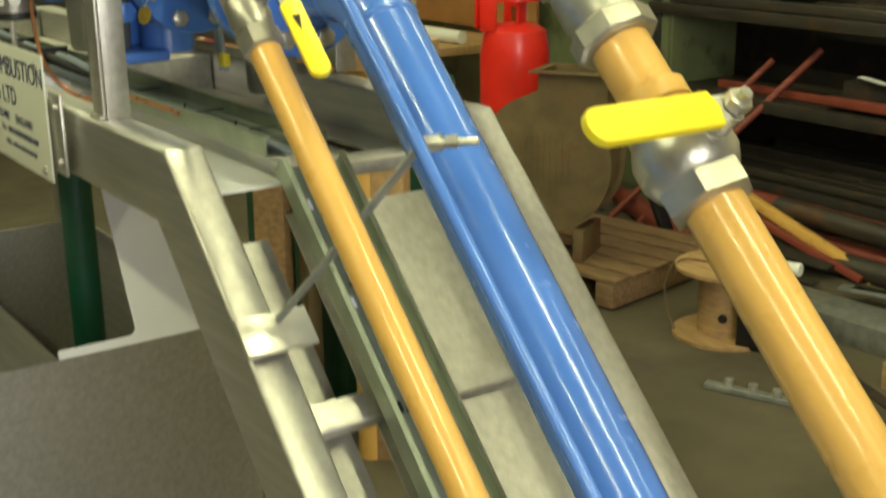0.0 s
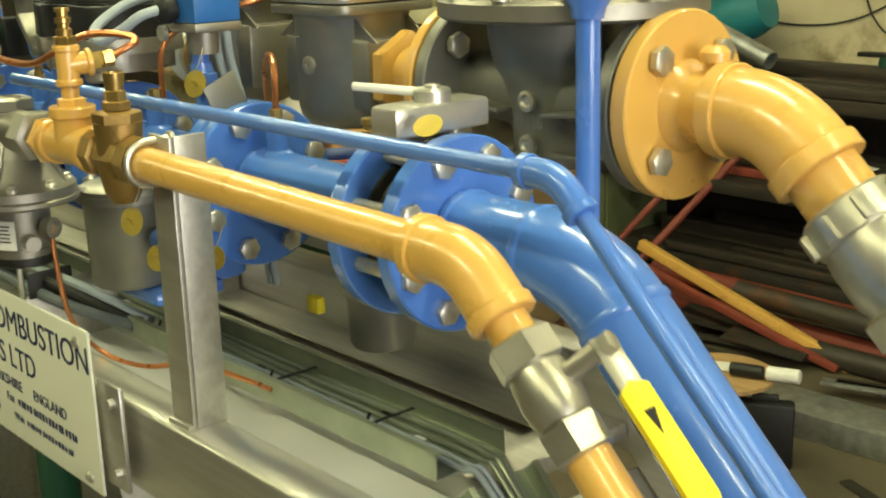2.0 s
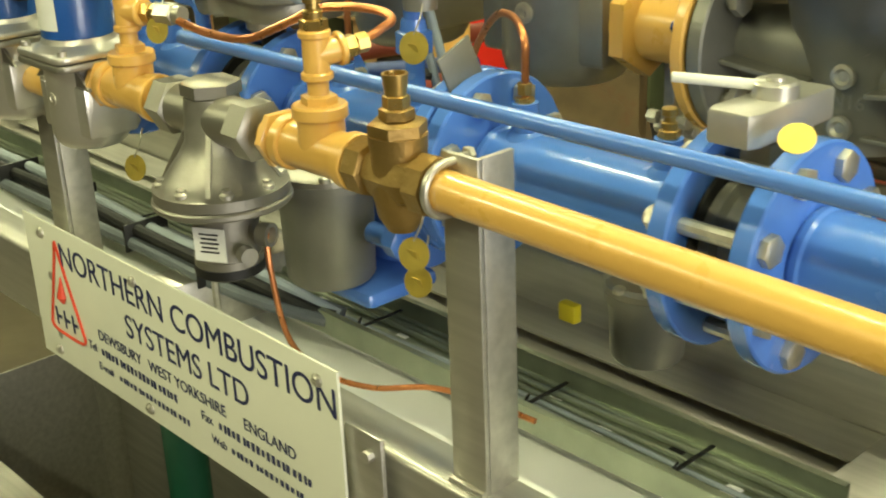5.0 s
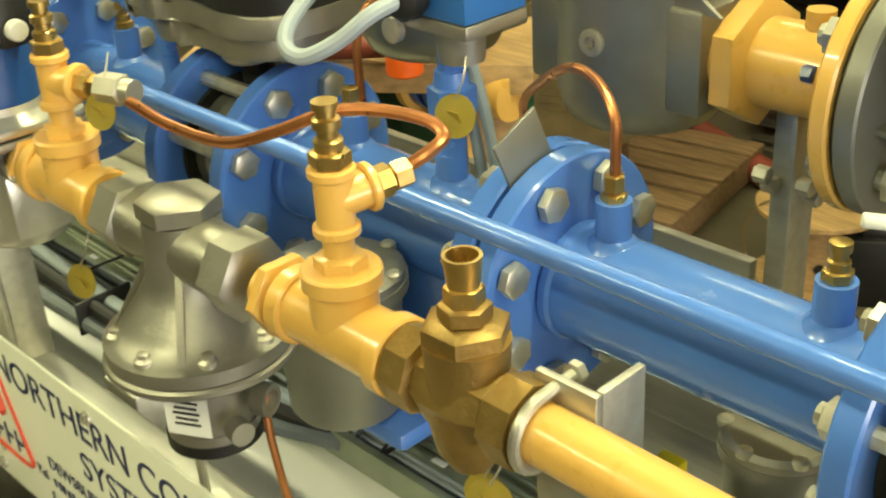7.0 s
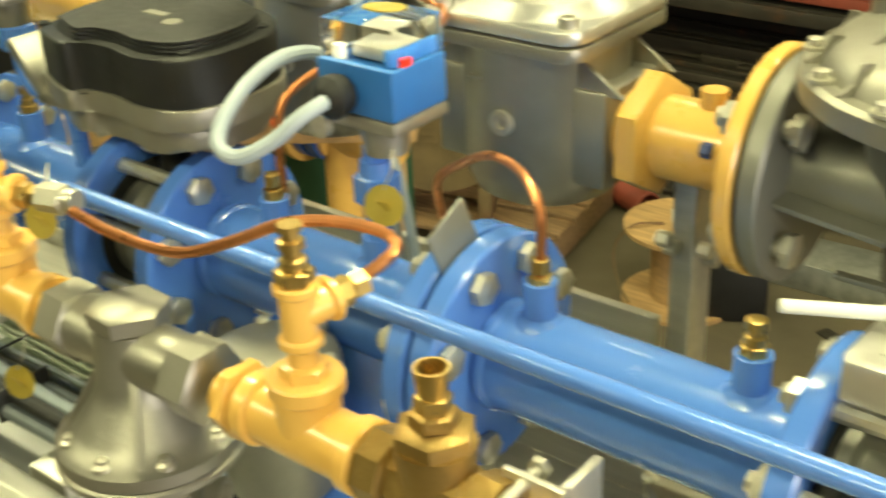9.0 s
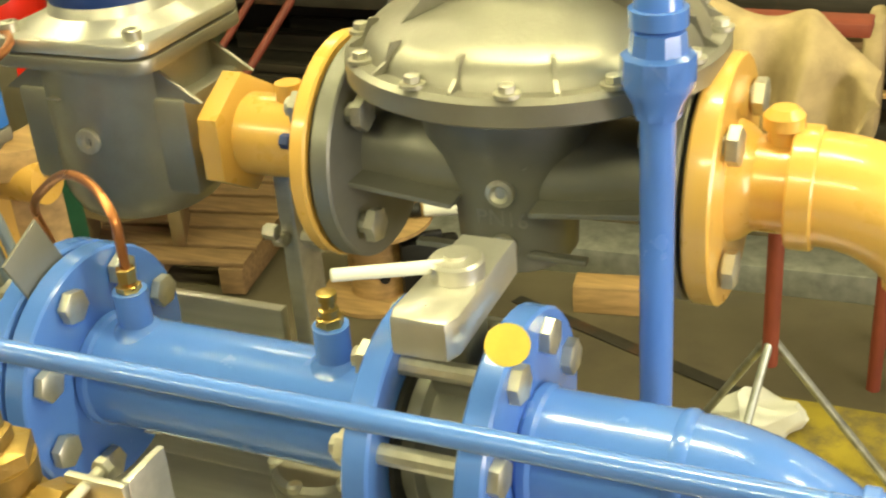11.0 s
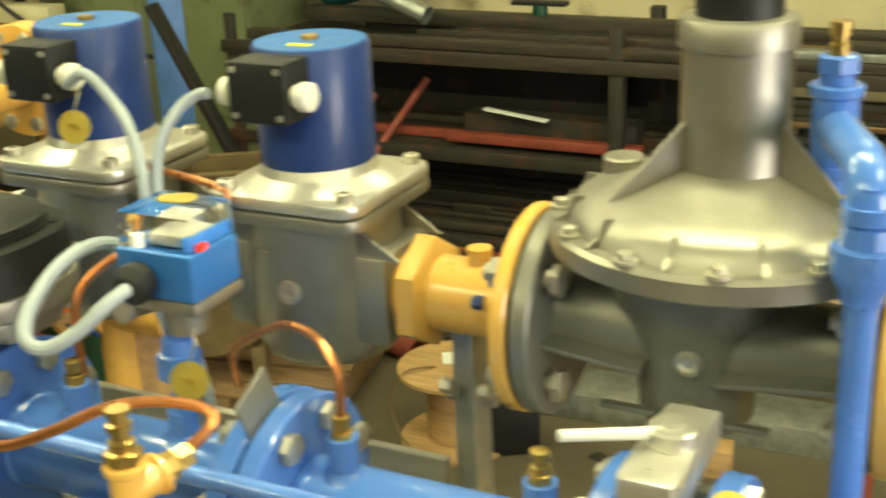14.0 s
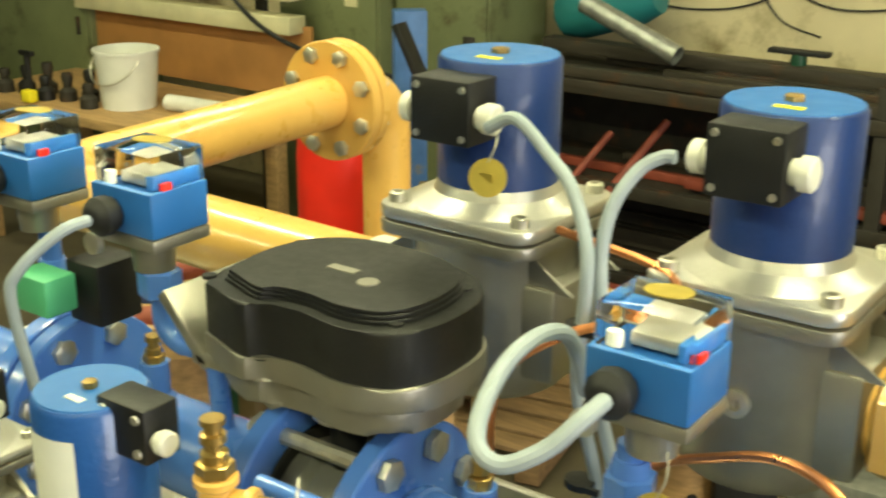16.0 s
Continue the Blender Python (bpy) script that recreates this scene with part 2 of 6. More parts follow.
def disc(bm, c, axis, r, thick, hole=0.0, seg=40, bev=0.002):
    """A flange disc from c along the axis."""
    if hole:
        return lathe(bm, c, axis, [(0, hole), (0, r - bev), (bev, r), (thick - bev, r), (thick, r - bev), (thick, hole), (0, hole)], seg, False)
    return lathe(bm, c, axis, [(0, r - bev), (bev, r), (thick - bev, r), (thick, r - bev)], seg)


def slab(name, pts_lo, pts_hi, material, label, category, kind="structure"):
    bm = B()
    box(bm, [(a + b) / 2 for a, b in zip(pts_lo, pts_hi)], [b - a for a, b in zip(pts_lo, pts_hi)])
    return tagged(part(name, bm, material), label, category, "", kind)


# ---- the room ----
FL = -0.17
slab("floor", (-9, -6, -0.4), (6, 5.2, FL), CONCRETE, "oil-stained brown concrete workshop floor", "floor")
slab("wall_north", (-9, 4.75, FL), (6, 5.0, 4.4), WALL, "stained cream painted workshop wall", "wall")
slab("wall_south", (-9, -6.2, FL), (6, -6, 4.4), DIM, "dark brown workshop wall", "wall")
slab("wall_east", (6, -6.2, FL), (6.2, -2.6, 4.4), DIM, "dark brown workshop wall", "wall")
slab("wall_east", (6, 0.4, FL), (6.2, 5.2, 4.4), DIM, "dark brown workshop wall", "wall")
slab("wall_east", (6, -2.6, FL), (6.2, 0.4, 0.7), DIM, "dark brown workshop wall", "wall")
slab("wall_east", (6, -2.6, 3.1), (6.2, 0.4, 4.4), DIM, "dark brown workshop wall", "wall")
win = thing("window_1", "steel framed workshop window in the end wall", "window", (6.1, -1.1, 0.7), "", "structure")
for yy in (-2.57, -1.6, -0.6, 0.37):
    bm = B()
    box(bm, (6.1, yy, 1.9), (0.05, 0.05, 2.39), 0.004)
    part("mullion", bm, GALV, win)
for zz in (0.73, 1.9, 3.07):
    bm = B()
    box(bm, (6.1, -1.1, zz), (0.045, 2.9, 0.05), 0.004)
    part("transom", bm, GALV, win)
day = new("window_daylight", bpy.data.lights.new("window_daylight", "AREA"))
day.data.shape, day.data.size, day.data.size_y, day.data.energy = "RECTANGLE", 2.3, 2.9, 330.0
day.data.color = (1.0, 0.97, 0.88)
day.matrix_world = pose(6.0, -1.1, 1.9, 0, 90, 0)
slab("wall_west", (-9.2, -6.2, FL), (-9, 5.2, 4.4), DIM, "dark brown workshop wall", "wall")
slab("ceiling", (-9.2, -6.2, 4.4), (6.2, 5.2, 4.6), CEIL, "dark grey workshop ceiling, out of view", "ceiling")


def batten(x, y):
    t = thing("ceiling_light", "twin fluorescent batten hung from the ceiling", "ceiling light", (x, y, 3.72), "ceiling lights")
    bm = B()
    box(bm, (x, y, 3.74), (1.6, 0.16, 0.05), 0.006)
    part("housing", bm, WHITE_P, t)
    for dy in (-0.05, 0.05):
        bm = B()
        cyl(bm, (x - 0.75, y + dy, 3.69), (x + 0.75, y + dy, 3.69), 0.019, 12)
        part("tube", bm, LENS, t)
    for dx in (-0.7, 0.7):
        bm = B()
        cyl(bm, (x + dx, y, 3.76), (x + dx, y, 4.4), 0.006, 8)
        part("hanger", bm, GALV, t)
    lamp = new("batten_lamp", bpy.data.lights.new("batten_lamp", "AREA"))
    lamp.data.shape, lamp.data.size, lamp.data.size_y, lamp.data.energy = "RECTANGLE", 1.5, 0.14, LAMP_W * (0.3 if y > 2 else 1.0)
    lamp.data.color = (0.985, 1.0, 0.54)
    lamp.location = (x, y, 3.66)


LAMP_W = 61.0
for bx in (-4.6, -2.2, 0.2, 2.6):
    for by in (-2.6, 0.4, 2.6):
        batten(bx, by)

# ---- the skid: stainless frame ----
skid = thing("skid_frame", "welded brushed stainless steel skid frame with sloping legs", "frame", (-0.4, 0, 0))
bm = B()
FX = 0.415


def beam(y0, y1, ztop, h, name, x0=-1.6):
    """A box-section rail with a leg that slopes down at 45 degrees."""
    k = h * 0.4142
    outer = [(x0, ztop), (FX, ztop), (FX + ztop - FL, FL)]
    inner = [(FX + ztop - FL - h * 1.4142, FL), (FX - k, ztop - h), (x0, ztop - h)]
    bm = B()
    loop = outer + inner
    a = [bm.verts.new((x, y0, z)) for x, z in loop]
    b = [bm.verts.new((x, y1, z)) for x, z in loop]
    for i in range(6):
        j = (i + 1) % 6
        bm.faces.new((a[i], a[j], b[j], b[i]))
    bm.faces.new((a[0], a[1], a[4], a[5]))
    bm.faces.new((a[1], a[2], a[3], a[4]))
    bm.faces.new((b[0], b[5], b[4], b[1]))
    bm.faces.new((b[1], b[4], b[3], b[2]))
    bmesh.ops.recalc_face_normals(bm, faces=bm.faces)
    sharp = [e for e in bm.edges if len(e.link_faces) == 2 and e.calc_face_angle(0) > 0.5]
    bmesh.ops.bevel(bm, geom=sharp, offset=0.006, segments=3, affect="EDGES", profile=0.5)
    return part(name, bm, STEEL, skid)


beam(-0.252, -0.2, 1.212, 0.1, "front_rail")
beam(0.19, 0.252, 1.212, 0.1, "rear_rail")
for x in (-1.55, -0.45):
    bm = B()
    box(bm, (x, 0, 1.16), (0.06, 0.378, 0.09), 0.004)
    part("cross_member", bm, STEEL, skid)
bm = B()
box(bm, (0.6, 0.0, 0.89), (0.04, 0.378, 0.03), 0.004, Matrix.Rotation(radians(45), 4, "Y"))
part("cross_member", bm, STEEL, skid)
for x in (-1.55,):
    for y in (-0.23, 0.23):
        bm = B()
        box(bm, (x, y * 0.96, (1.112 + FL) / 2), (0.06, 0.06, 1.112 - FL), 0.004)
        part("leg", bm, STEEL, skid)
bm = B()
box(bm, (-0.6, 0.156, 1.138), (1.9, 0.064, 0.003))
part("drip_plate", bm, STEEL, skid, "dull grey sheet between the rails")
bm = B()
box(bm, (-0.6, 0.081, 1.126), (1.9, 0.166, 0.003))
part("drip_plate", bm, STEEL, skid, "dull grey sheet between the rails")
# Stainless strip painted white for the lamp light it reflects
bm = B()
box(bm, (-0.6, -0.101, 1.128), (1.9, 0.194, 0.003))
part("edge_sheet", bm, GLARE_S, skid, "stainless sheet beside the cable tray, its bright reflection painted white")
bm = B()
box(bm, (0.345, 0.095, 1.14), (0.06, 0.188, 0.02), 0.003)
part("cross_member", bm, STEEL, skid)
bm = B()
q = 1 / math.sqrt(2)
box(bm, (0.72, 0.06, 0.76), (0.95, 0.27, 0.003), 0, Matrix.Rotation(radians(45), 4, "Y"))
part("leg_plate", bm, STEEL, skid, "dull grey sheet between the sloping legs")

bm = B()
box(bm, (0.66, -0.147, 0.77), (0.82, 0.102, 0.003), 0, Matrix.Rotation(radians(45), 4, "Y"))
part("leg_sheet", bm, STEEL, skid, "brushed sheet beside the sloping tray")

# posts that carry the pipework
def angle_post(x, y, z0, z1, w, flip=1, name="angle_post", label="stainless angle post welded upright to the rail"):
    t = thing(name, label, "post", (x, y, z0))
    bm = B()
    box(bm, (x + w / 2, y + 0.0025, (z0 + z1) / 2), (w, 0.005, z1 - z0), 0.0008)
    part("front_leaf", bm, STEEL, t)
    bm = B()
    box(bm, (x + w - 0.0025, y + w / 2 + 0.0025, (z0 + z1) / 2), (0.005, w - 0.006, z1 - z0), 0.0008)
    part("side_leaf", bm, STEEL, t)
    bm = B()
    lathe(bm, (x, y - 0.002, z0 + 0.002), (1, 0, 0), [(0, 0.004), (w, 0.004)], 8)
    part("weld", bm, CAST_BRIGHT, t, "bright weld bead at the foot")
    return t


angle_post(0.136, -0.241, 1.212, 1.508, 0.04)
angle_post(-0.59, -0.241, 1.212, 1.45, 0.041)

# ---- cable tray with cables ----
tray = thing("cable_tray", "galvanised cable tray with slotted base, bent down at the end", "cable tray", (-0.4, -0.05, 1.17))
TZ, TY0, TY1 = 1.174, -0.092, 0.0
def tray_run(p, q, up):
    p, q, up = Vector(p), Vector(q), Vector(up).normalized()
    d = (q - p).normalized()
    rot = Matrix((d, up.cross(d), up)).transposed().to_4x4()
    mid, n = (p + q) / 2, (q - p).length
    bm = B()
    box(bm, mid, (n, TY1 - TY0, 0.0015), 0, rot)
    part("tray_base", bm, TRAY, tray)
    for s in (TY0, TY1):
        bm = B()
        off = Vector((0, s - (TY0 + TY1) / 2, 0))
        box(bm, mid + off + up * 0.0125, (n, 0.0018, 0.027), 0, rot)
        box(bm, mid + off * 0.93 + up * 0.0262, (n, 0.008, 0.0016), 0, rot)
        part("side_flange", bm, TRAY, tray)
    k = 0
    while 0.06 + 0.075 * k < n - 0.03:
        for s in (-0.022, 0.022):
            bm = B()
            box(bm, p + d * (0.06 + 0.075 * k) + up * 0.0012 + Vector((0, s + 0.03 * (k % 2) * (1 if s < 0 else -1), 0)), (0.016, 0.007, 0.0006), 0.0002, rot)
            # Flat marks for slots: white for the sheet's glare below, or black
            part("slot", bm, GLARE_S if k % 3 != 1 else RUBBER, tray, "slot in the tray base" if k == 0 and s < 0 else "")
        k += 1


YM = (TY0 + TY1) / 2
tray_run((-1.5, YM, TZ), (0.372, YM, TZ), (0, 0, 1))
tray_run((0.398, YM, TZ - 0.012), (1.05, YM, TZ - 0.664), (1, 0, 1))


def loose_cable(pts, r, material, label, name="cable", category="cable", group="cables in the tray"):
    bm = B()
    sweep(bm, spline(pts, 6), r, 10)
    return tagged(part(name, bm, material), label, category, group)


for k, (dy, r) in enumerate(((-0.016, 0.0034), (0.012, 0.003), (0.024, 0.004), (-0.004, 0.0028), (0.033, 0.003))):
    pts = [(-1.5 + 0.22 * i, YM + dy + 0.004 * math.sin(2.1 * i + k * 1.7), TZ + 0.0012 + r) for i in range(9)]
    pts += [(0.37, YM + dy, TZ + r), (0.415, YM + dy * 0.7, TZ - 0.018 + r), (0.6, YM + dy * 0.6, TZ - 0.207 + r), (0.98, YM + dy * 0.6, TZ - 0.587 + r)]
    loose_cable(pts, r, CABLE if k in (0, 3) else TRAY, "grey sheathed cable lying in the galvanised tray")
for k, (y0, z0, r, m) in enumerate(((-0.16, 1.222, 0.0085, CONDUIT), (-0.138, 1.222, 0.0085, BLACK), (-0.116, 1.223, 0.0085, CONDUIT), (-0.149, 1.237, 0.008, BLACK), (-0.127, 1.238, 0.008, CABLE))):
    loose_cable([(-1.5 + 0.25 * i, y0 + 0.005 * math.sin(1.7 * i + k), z0 + 0.003 * math.sin(2.3 * i + 2 * k)) for i in range(5)] + [(-0.33, y0 * 0.9, z0 - 0.01), (-0.24, y0 * 0.55, TZ + 0.014)], r, m, "grey flexible conduit bundled beside the tray", "conduit", "conduit", "bundled conduits")
for x in (-0.92, -0.74, -0.55, -0.38):
    bm = B()
    box(bm, (x, -0.138, 1.231), (0.004, 0.064, 0.037), 0.0015)
    tagged(part("cable_tie", bm, BLACK), "black nylon tie round the bundled conduits", "cable tie", "cable ties")
for k, x in enumerate((-1.0, -0.72, -0.45, -0.2, 0.06, 0.24)):
    bm = B()
    box(bm, (x, YM, TZ + 0.0125), (0.005, 0.075, 0.0016), 0.0004)
    box(bm, (x, YM - 0.033, TZ + 0.008), (0.009, 0.009, 0.01), 0.001)
    box(bm, (x + 0.004, YM - 0.03, TZ + 0.02), (0.002, 0.003, 0.02), 0, Matrix.Rotation(0.5, 4, "Y"))
    tagged(part("cable_tie", bm, BLACK), "black nylon cable tie holding cables to the tray", "cable tie", "cable ties")

for d in (0.19, 0.37, 0.55):
    c = Vector((0.398, YM, TZ - 0.012)) + Vector((1, 0, -1)).normalized() * d
    rot = Matrix.Rotation(radians(45), 4, "Y")
    bm = B()
    box(bm, c + Vector((0.008, 0.004, 0.008)), (0.005, 0.05, 0.004), 0.0006, rot)
    box(bm, c + Vector((0.012, 0.02, 0.012)), (0.009, 0.008, 0.007), 0.001, rot)
    tagged(part("cable_tie", bm, BLACK), "black nylon cable tie holding cables to the tray", "cable tie", "cable ties")

# ---- lower enclosure: grey front panel, slotted sloping panel above with its glare painted white ----
enc = thing("lower_enclosure", "stainless enclosure under the skid with a slotted sloping panel", "enclosure", (-0.9, 0, FL))
P0, P1 = Vector((-0.43, 0, 0.64)), Vector((-0.66, 0, 1.105))
PD = (P1 - P0).normalized()
PN = Vector((PD.z, 0, -PD.x))
PL = (P1 - P0).length
prot = Matrix((PD, Vector((0, 1, 0)), -PN)).transposed().to_4x4()
Y0, Y1, HY0, HY1, S0, S1 = -0.165, 0.25, -0.118, -0.004, 0.018, 0.42


def sheet_piece(bm, s0, s1, y0, y1):
    box(bm, P0 + PD * ((s0 + s1) / 2) + Vector((0, (y0 + y1) / 2, 0)), (s1 - s0, y1 - y0, 0.004), 0, prot)


bm = B()
sheet_piece(bm, 0, PL, HY1, Y1)
sheet_piece(bm, 0, S0, Y0, HY1)
sheet_piece(bm, S1, PL, HY0, HY1)
for yc, sy in ((HY1, -1),):
    v = [P0 + PD * S0 + Vector((0, yc, 0))]
    for k in range(7):
        t_ = math.pi / 2 * k / 6
        v.append(P0 + PD * (S0 + 0.018 - 0.018 * math.cos(t_)) + Vector((0, yc + sy * (0.018 - 0.018 * math.sin(t_)), 0)))
    bm.faces.new([bm.verts.new(q_) for q_ in v])
part("sloping_panel", bm, GLARE_S, enc, "sloping stainless sheet with a slot, its bright reflection painted white")
for nm, c_, s_ in (("front_panel", (-0.432, -0.185, (0.64 + FL) / 2), (0.004, 0.87, 0.64 - FL)), ("side_panel", (-0.98, -0.618, 0.28), (1.09, 0.004, 0.68)),
                   ("side_panel", (-0.98, Y1 - 0.002, 0.28), (1.09, 0.004, 0.68)), ("back_panel", (-1.525, -0.185, 0.28), (0.004, 0.87, 0.68)), ("top_panel", (-0.98, -0.392, 0.638), (1.09, 0.448, 0.004))):
    bm = B()
    box(bm, c_, s_)
    part(nm, bm, STEEL, enc)
gp = thing("green_stanchion", "dark green painted tube standing under the skid", "stanchion", (-0.82, 0.02, FL))
bm = B()
cyl(bm, (-0.82, 0.02, FL), (-0.82, 0.02, 1.11), 0.036, 20, None, 0.003)
part("tube", bm, GREEN_D, gp)
bm = B()
box(bm, (-0.82, 0.02, FL + 0.006), (0.2, 0.1, 0.012), 0.002)
part("base_plate", bm, GREEN_D, gp)

# ---- sign ----
sg = thing("sign_plate", "white company sign plate with navy lettering screwed to the skid rail", "sign", (-0.28, -0.274, 1.2))
bm = B()
prism(bm, [(-0.6, -0.2745), (0.024, -0.2745), (0.024, -0.2715), (-0.6, -0.2715)], 1.098, 1.288, 0.0005)
part("plate", bm, SIGN, sg)
for x in (-0.555, -0.335, -0.005):
    for z in (1.27, 1.112):
        bm = B()
        lathe(bm, (x, -0.2745, z), (0, -1, 0), [(0, 0.007), (0.002, 0.0068), (0.0045, 0.004)], 12)
        box(bm, (x, -0.279, z), (0.008, 0.001, 0.0016))
        part("screw", bm, ZINC, sg)
for x in (0.035, -0.57):
    bm = B()
    box(bm, (x + 0.012, -0.2655, 1.175), (0.05, 0.005, 0.12), 0.001)
    cyl(bm, (x + 0.022, -0.268, 1.215), (x + 0.022, -0.275, 1.215), 0.006, 8)
    cyl(bm, (x + 0.022, -0.268, 1.135), (x + 0.022, -0.275, 1.135), 0.006, 8)
    part("bracket", bm, STEEL, sg, "stainless mounting bracket")


def words(text, x, z, size, material, parent, y=-0.2752, name="lettering", align="CENTER"):
    cu = bpy.data.curves.new(name, "FONT")
    cu.body, cu.size, cu.align_x, cu.align_y, cu.extrude = text, size, align, "CENTER", 0.0002
    cu.materials.append(material)
    ob = new(name, cu)
    ob.matrix_basis = pose(x, y, z, 90, 0, 0)
    ob.parent = parent
    ob.matrix_parent_inverse = Matrix.Translation(-parent.location)
    return ob


words("NORTHERN COMBUSTION", -0.245, 1.252, 0.044, INK, sg)
words("SYSTEMS LTD", -0.245, 1.206, 0.041, INK, sg)
words("DEWSBURY   WEST YORKSHIRE      ENGLAND", -0.245, 1.171, 0.019, INK, sg)
words("Fax", -0.222, 1.149, 0.016, INK, sg, align="LEFT")
words("Tel", -0.47, 1.149, 0.016, INK, sg, align="LEFT")
words("E-mail", -0.45, 1.127, 0.014, INK, sg, align="LEFT")
words("Web", -0.205, 1.127, 0.014, INK, sg, align="LEFT")
for x0, x1, z, h in ((-0.435, -0.27, 1.149, 0.0095), (-0.185, -0.025, 1.149, 0.0095), (-0.398, -0.25, 1.127, 0.007), (-0.165, -0.04, 1.127, 0.007)):
    x, k = x0, 0
    bm = B()
    while x < x1:
        w = 0.0075 if k % 4 != 1 else 0.0055
        box(bm, (x, -0.2752, z), (w * 0.62, 0.0006, h * (1.0 if k % 3 else 0.8)), 0)
        x += w + (0.0035 if k % 5 == 4 else 0.0012)
        k += 1
    part("small_print", bm, INK, sg, "row of small navy print")
bm = B()
tri = spline([(-0.52, -0.2752, 1.268), (-0.536, -0.2752, 1.222), (-0.56, -0.2752, 1.16), (-0.562, -0.2752, 1.148), (-0.552, -0.2752, 1.142), (-0.52, -0.2752, 1.141), (-0.488, -0.2752, 1.142), (-0.478, -0.2752, 1.148), (-0.48, -0.2752, 1.16), (-0.504, -0.2752, 1.222), (-0.52, -0.2752, 1.268)], 5)
sweep(bm, tri, 0.0021, 6)
lathe(bm, (-0.522, -0.2752, 1.186), (0.05, 0, 1), [(0, 0.002), (0.009, 0.0075), (0.02, 0.0045), (0.036, 0.0005)], 10)
part("emblem", bm, REDINK, sg, "red rounded triangle emblem with a flame")
bm = B()
for k in range(3):
    box(bm, (-0.541 + 0.021 * k, -0.2754, 1.163), (0.014, 0.0006, 0.004))
    box(bm, (-0.546 + 0.021 * k, -0.2754, 1.163), (0.0035, 0.0006, 0.024))
part("emblem_bars", bm, INK, sg)

# ---- main blue line ----
YB, ZB, RB = 0.0, 1.394, 0.0445
AX = (1, 0, 0)
FR, FT = 0.1, 0.02


def bp(x, dy=0.0, dz=0.0):
    return Vector((x, YB + dy, ZB + dz))


def flange(parent, x, r=FR, t=FT, y=YB, z=ZB, hole=RB, material=BLUE, name="flange"):
    bm = B()
    disc(bm, (x, y, z), AX, r, t, hole)
    return part(name, bm, material, parent)


def weld(bm, x, y, z, r):
    lathe(bm, (x - 0.006, y, z), AX, [(0, r), (0.003, r + 0.0025), (0.009, r + 0.0025), (0.012, r)], 32, False)


def stub(parent, x, h, r=0.0135, fitting="brass"):
    bm = B()
    lathe(bm, bp(x, 0, RB - 0.006), (0, 0, 1), [(0, r + 0.008), (0.006, r + 0.004), (0.009, r), (h, r), (h, r - 0.004)], 20)
    part("socket", bm, BLUE, parent)
    z = RB - 0.006 + h
    if fitting == "brass":
        bm = B()
        hexagon(bm, bp(x, 0, z), bp(x, 0, z + 0.008), 0.018)
        lathe(bm, bp(x, 0, z + 0.008), (0, 0, 1), [(0, 0.0075), (0.006, 0.0075), (0.007, 0.0055), (0.012, 0.0055), (0.013, 0.0075), (0.019, 0.0075), (0.02, 0.005)], 14)
        part("test_nipple", bm, BRASS, parent, "small brass test nipple")


spool_a = thing("pipe_spool", "glossy blue flanged pipe spool with sockets on top", "pipe", bp(-0.2), "blue pipe spools")
bm = B()
cyl(bm, bp(-0.375), bp(-0.068), RB, 40)
weld(bm, -0.352, YB, ZB, RB)
weld(bm, -0.092, YB, ZB, RB)
part("pipe", bm, BLUE, spool_a)
flange(spool_a, -0.38)
flange(spool_a, -0.084)
stub(spool_a, -0.291, 0.034, fitting="none")
stub(spool_a, -0.169, 0.03, fitting="none")

spool_b = thing("pipe_spool", "glossy blue flanged pipe spool with brass test points", "pipe", bp(0.1), "blue pipe spools")
bm = B()
cyl(bm, bp(-0.058), bp(0.24), RB, 40)
weld(bm, -0.034, YB, ZB, RB)
weld(bm, 0.216, YB, ZB, RB)
part("pipe", bm, BLUE, spool_b)
flange(spool_b, -0.06)
flange(spool_b, 0.222)
stub(spool_b, -0.004, 0.038, fitting="none")
stub(spool_b, 0.171, 0.036)

D45 = Vector((1, 0, -1)).normalized()
spool_c = thing("pipe_bend", "glossy blue pipe bending down the end of the skid", "pipe", bp(0.4), "blue pipe spools")
CX = 0.486
bm = B()
line = [bp(0.302)] + bend(bp(CX), AX, D45, 0.135) + [bp(CX) + D45 * 1.72]
sweep(bm, line, RB, 40)
weld(bm, 0.328, YB, ZB, RB)
part("pipe", bm, BLUE, spool_c)
for s in (-0.058, 0.058):
    bm = B()
    d = Vector(AX) if s < 0 else D45
    lathe(bm, bp(CX) + d * s - d * 0.006, d, [(0, RB), (0.004, RB + 0.002), (0.009, RB + 0.002), (0.012, RB)], 36, False)
    part("weld_seam", bm, BLUE, spool_c)
flange(spool_c, 0.302)
bm = B()
disc(bm, bp(CX) + D45 * 1.71, D45, FR, FT)
part("end_flange", bm, BLUE, spool_c)

spool_d = thing("pipe_spool", "glossy blue flanged pipe running on behind the valve", "pipe", bp(-0.9), "blue pipe spools")
bm = B()
cyl(bm, bp(-1.5), bp(-0.468), RB, 40)
weld(bm, -0.5, YB, ZB, RB)
part("pipe", bm, BLUE, spool_d)
flange(spool_d, -0.486)
flange(spool_d, -0.8)
flange(spool_d, -0.775)
stub(spool_d, -0.66, 0.04)
bolt_ring(spool_d, bp(-0.78), AX, 0.08, 8, 0.046, 0.014, math.pi / 8)

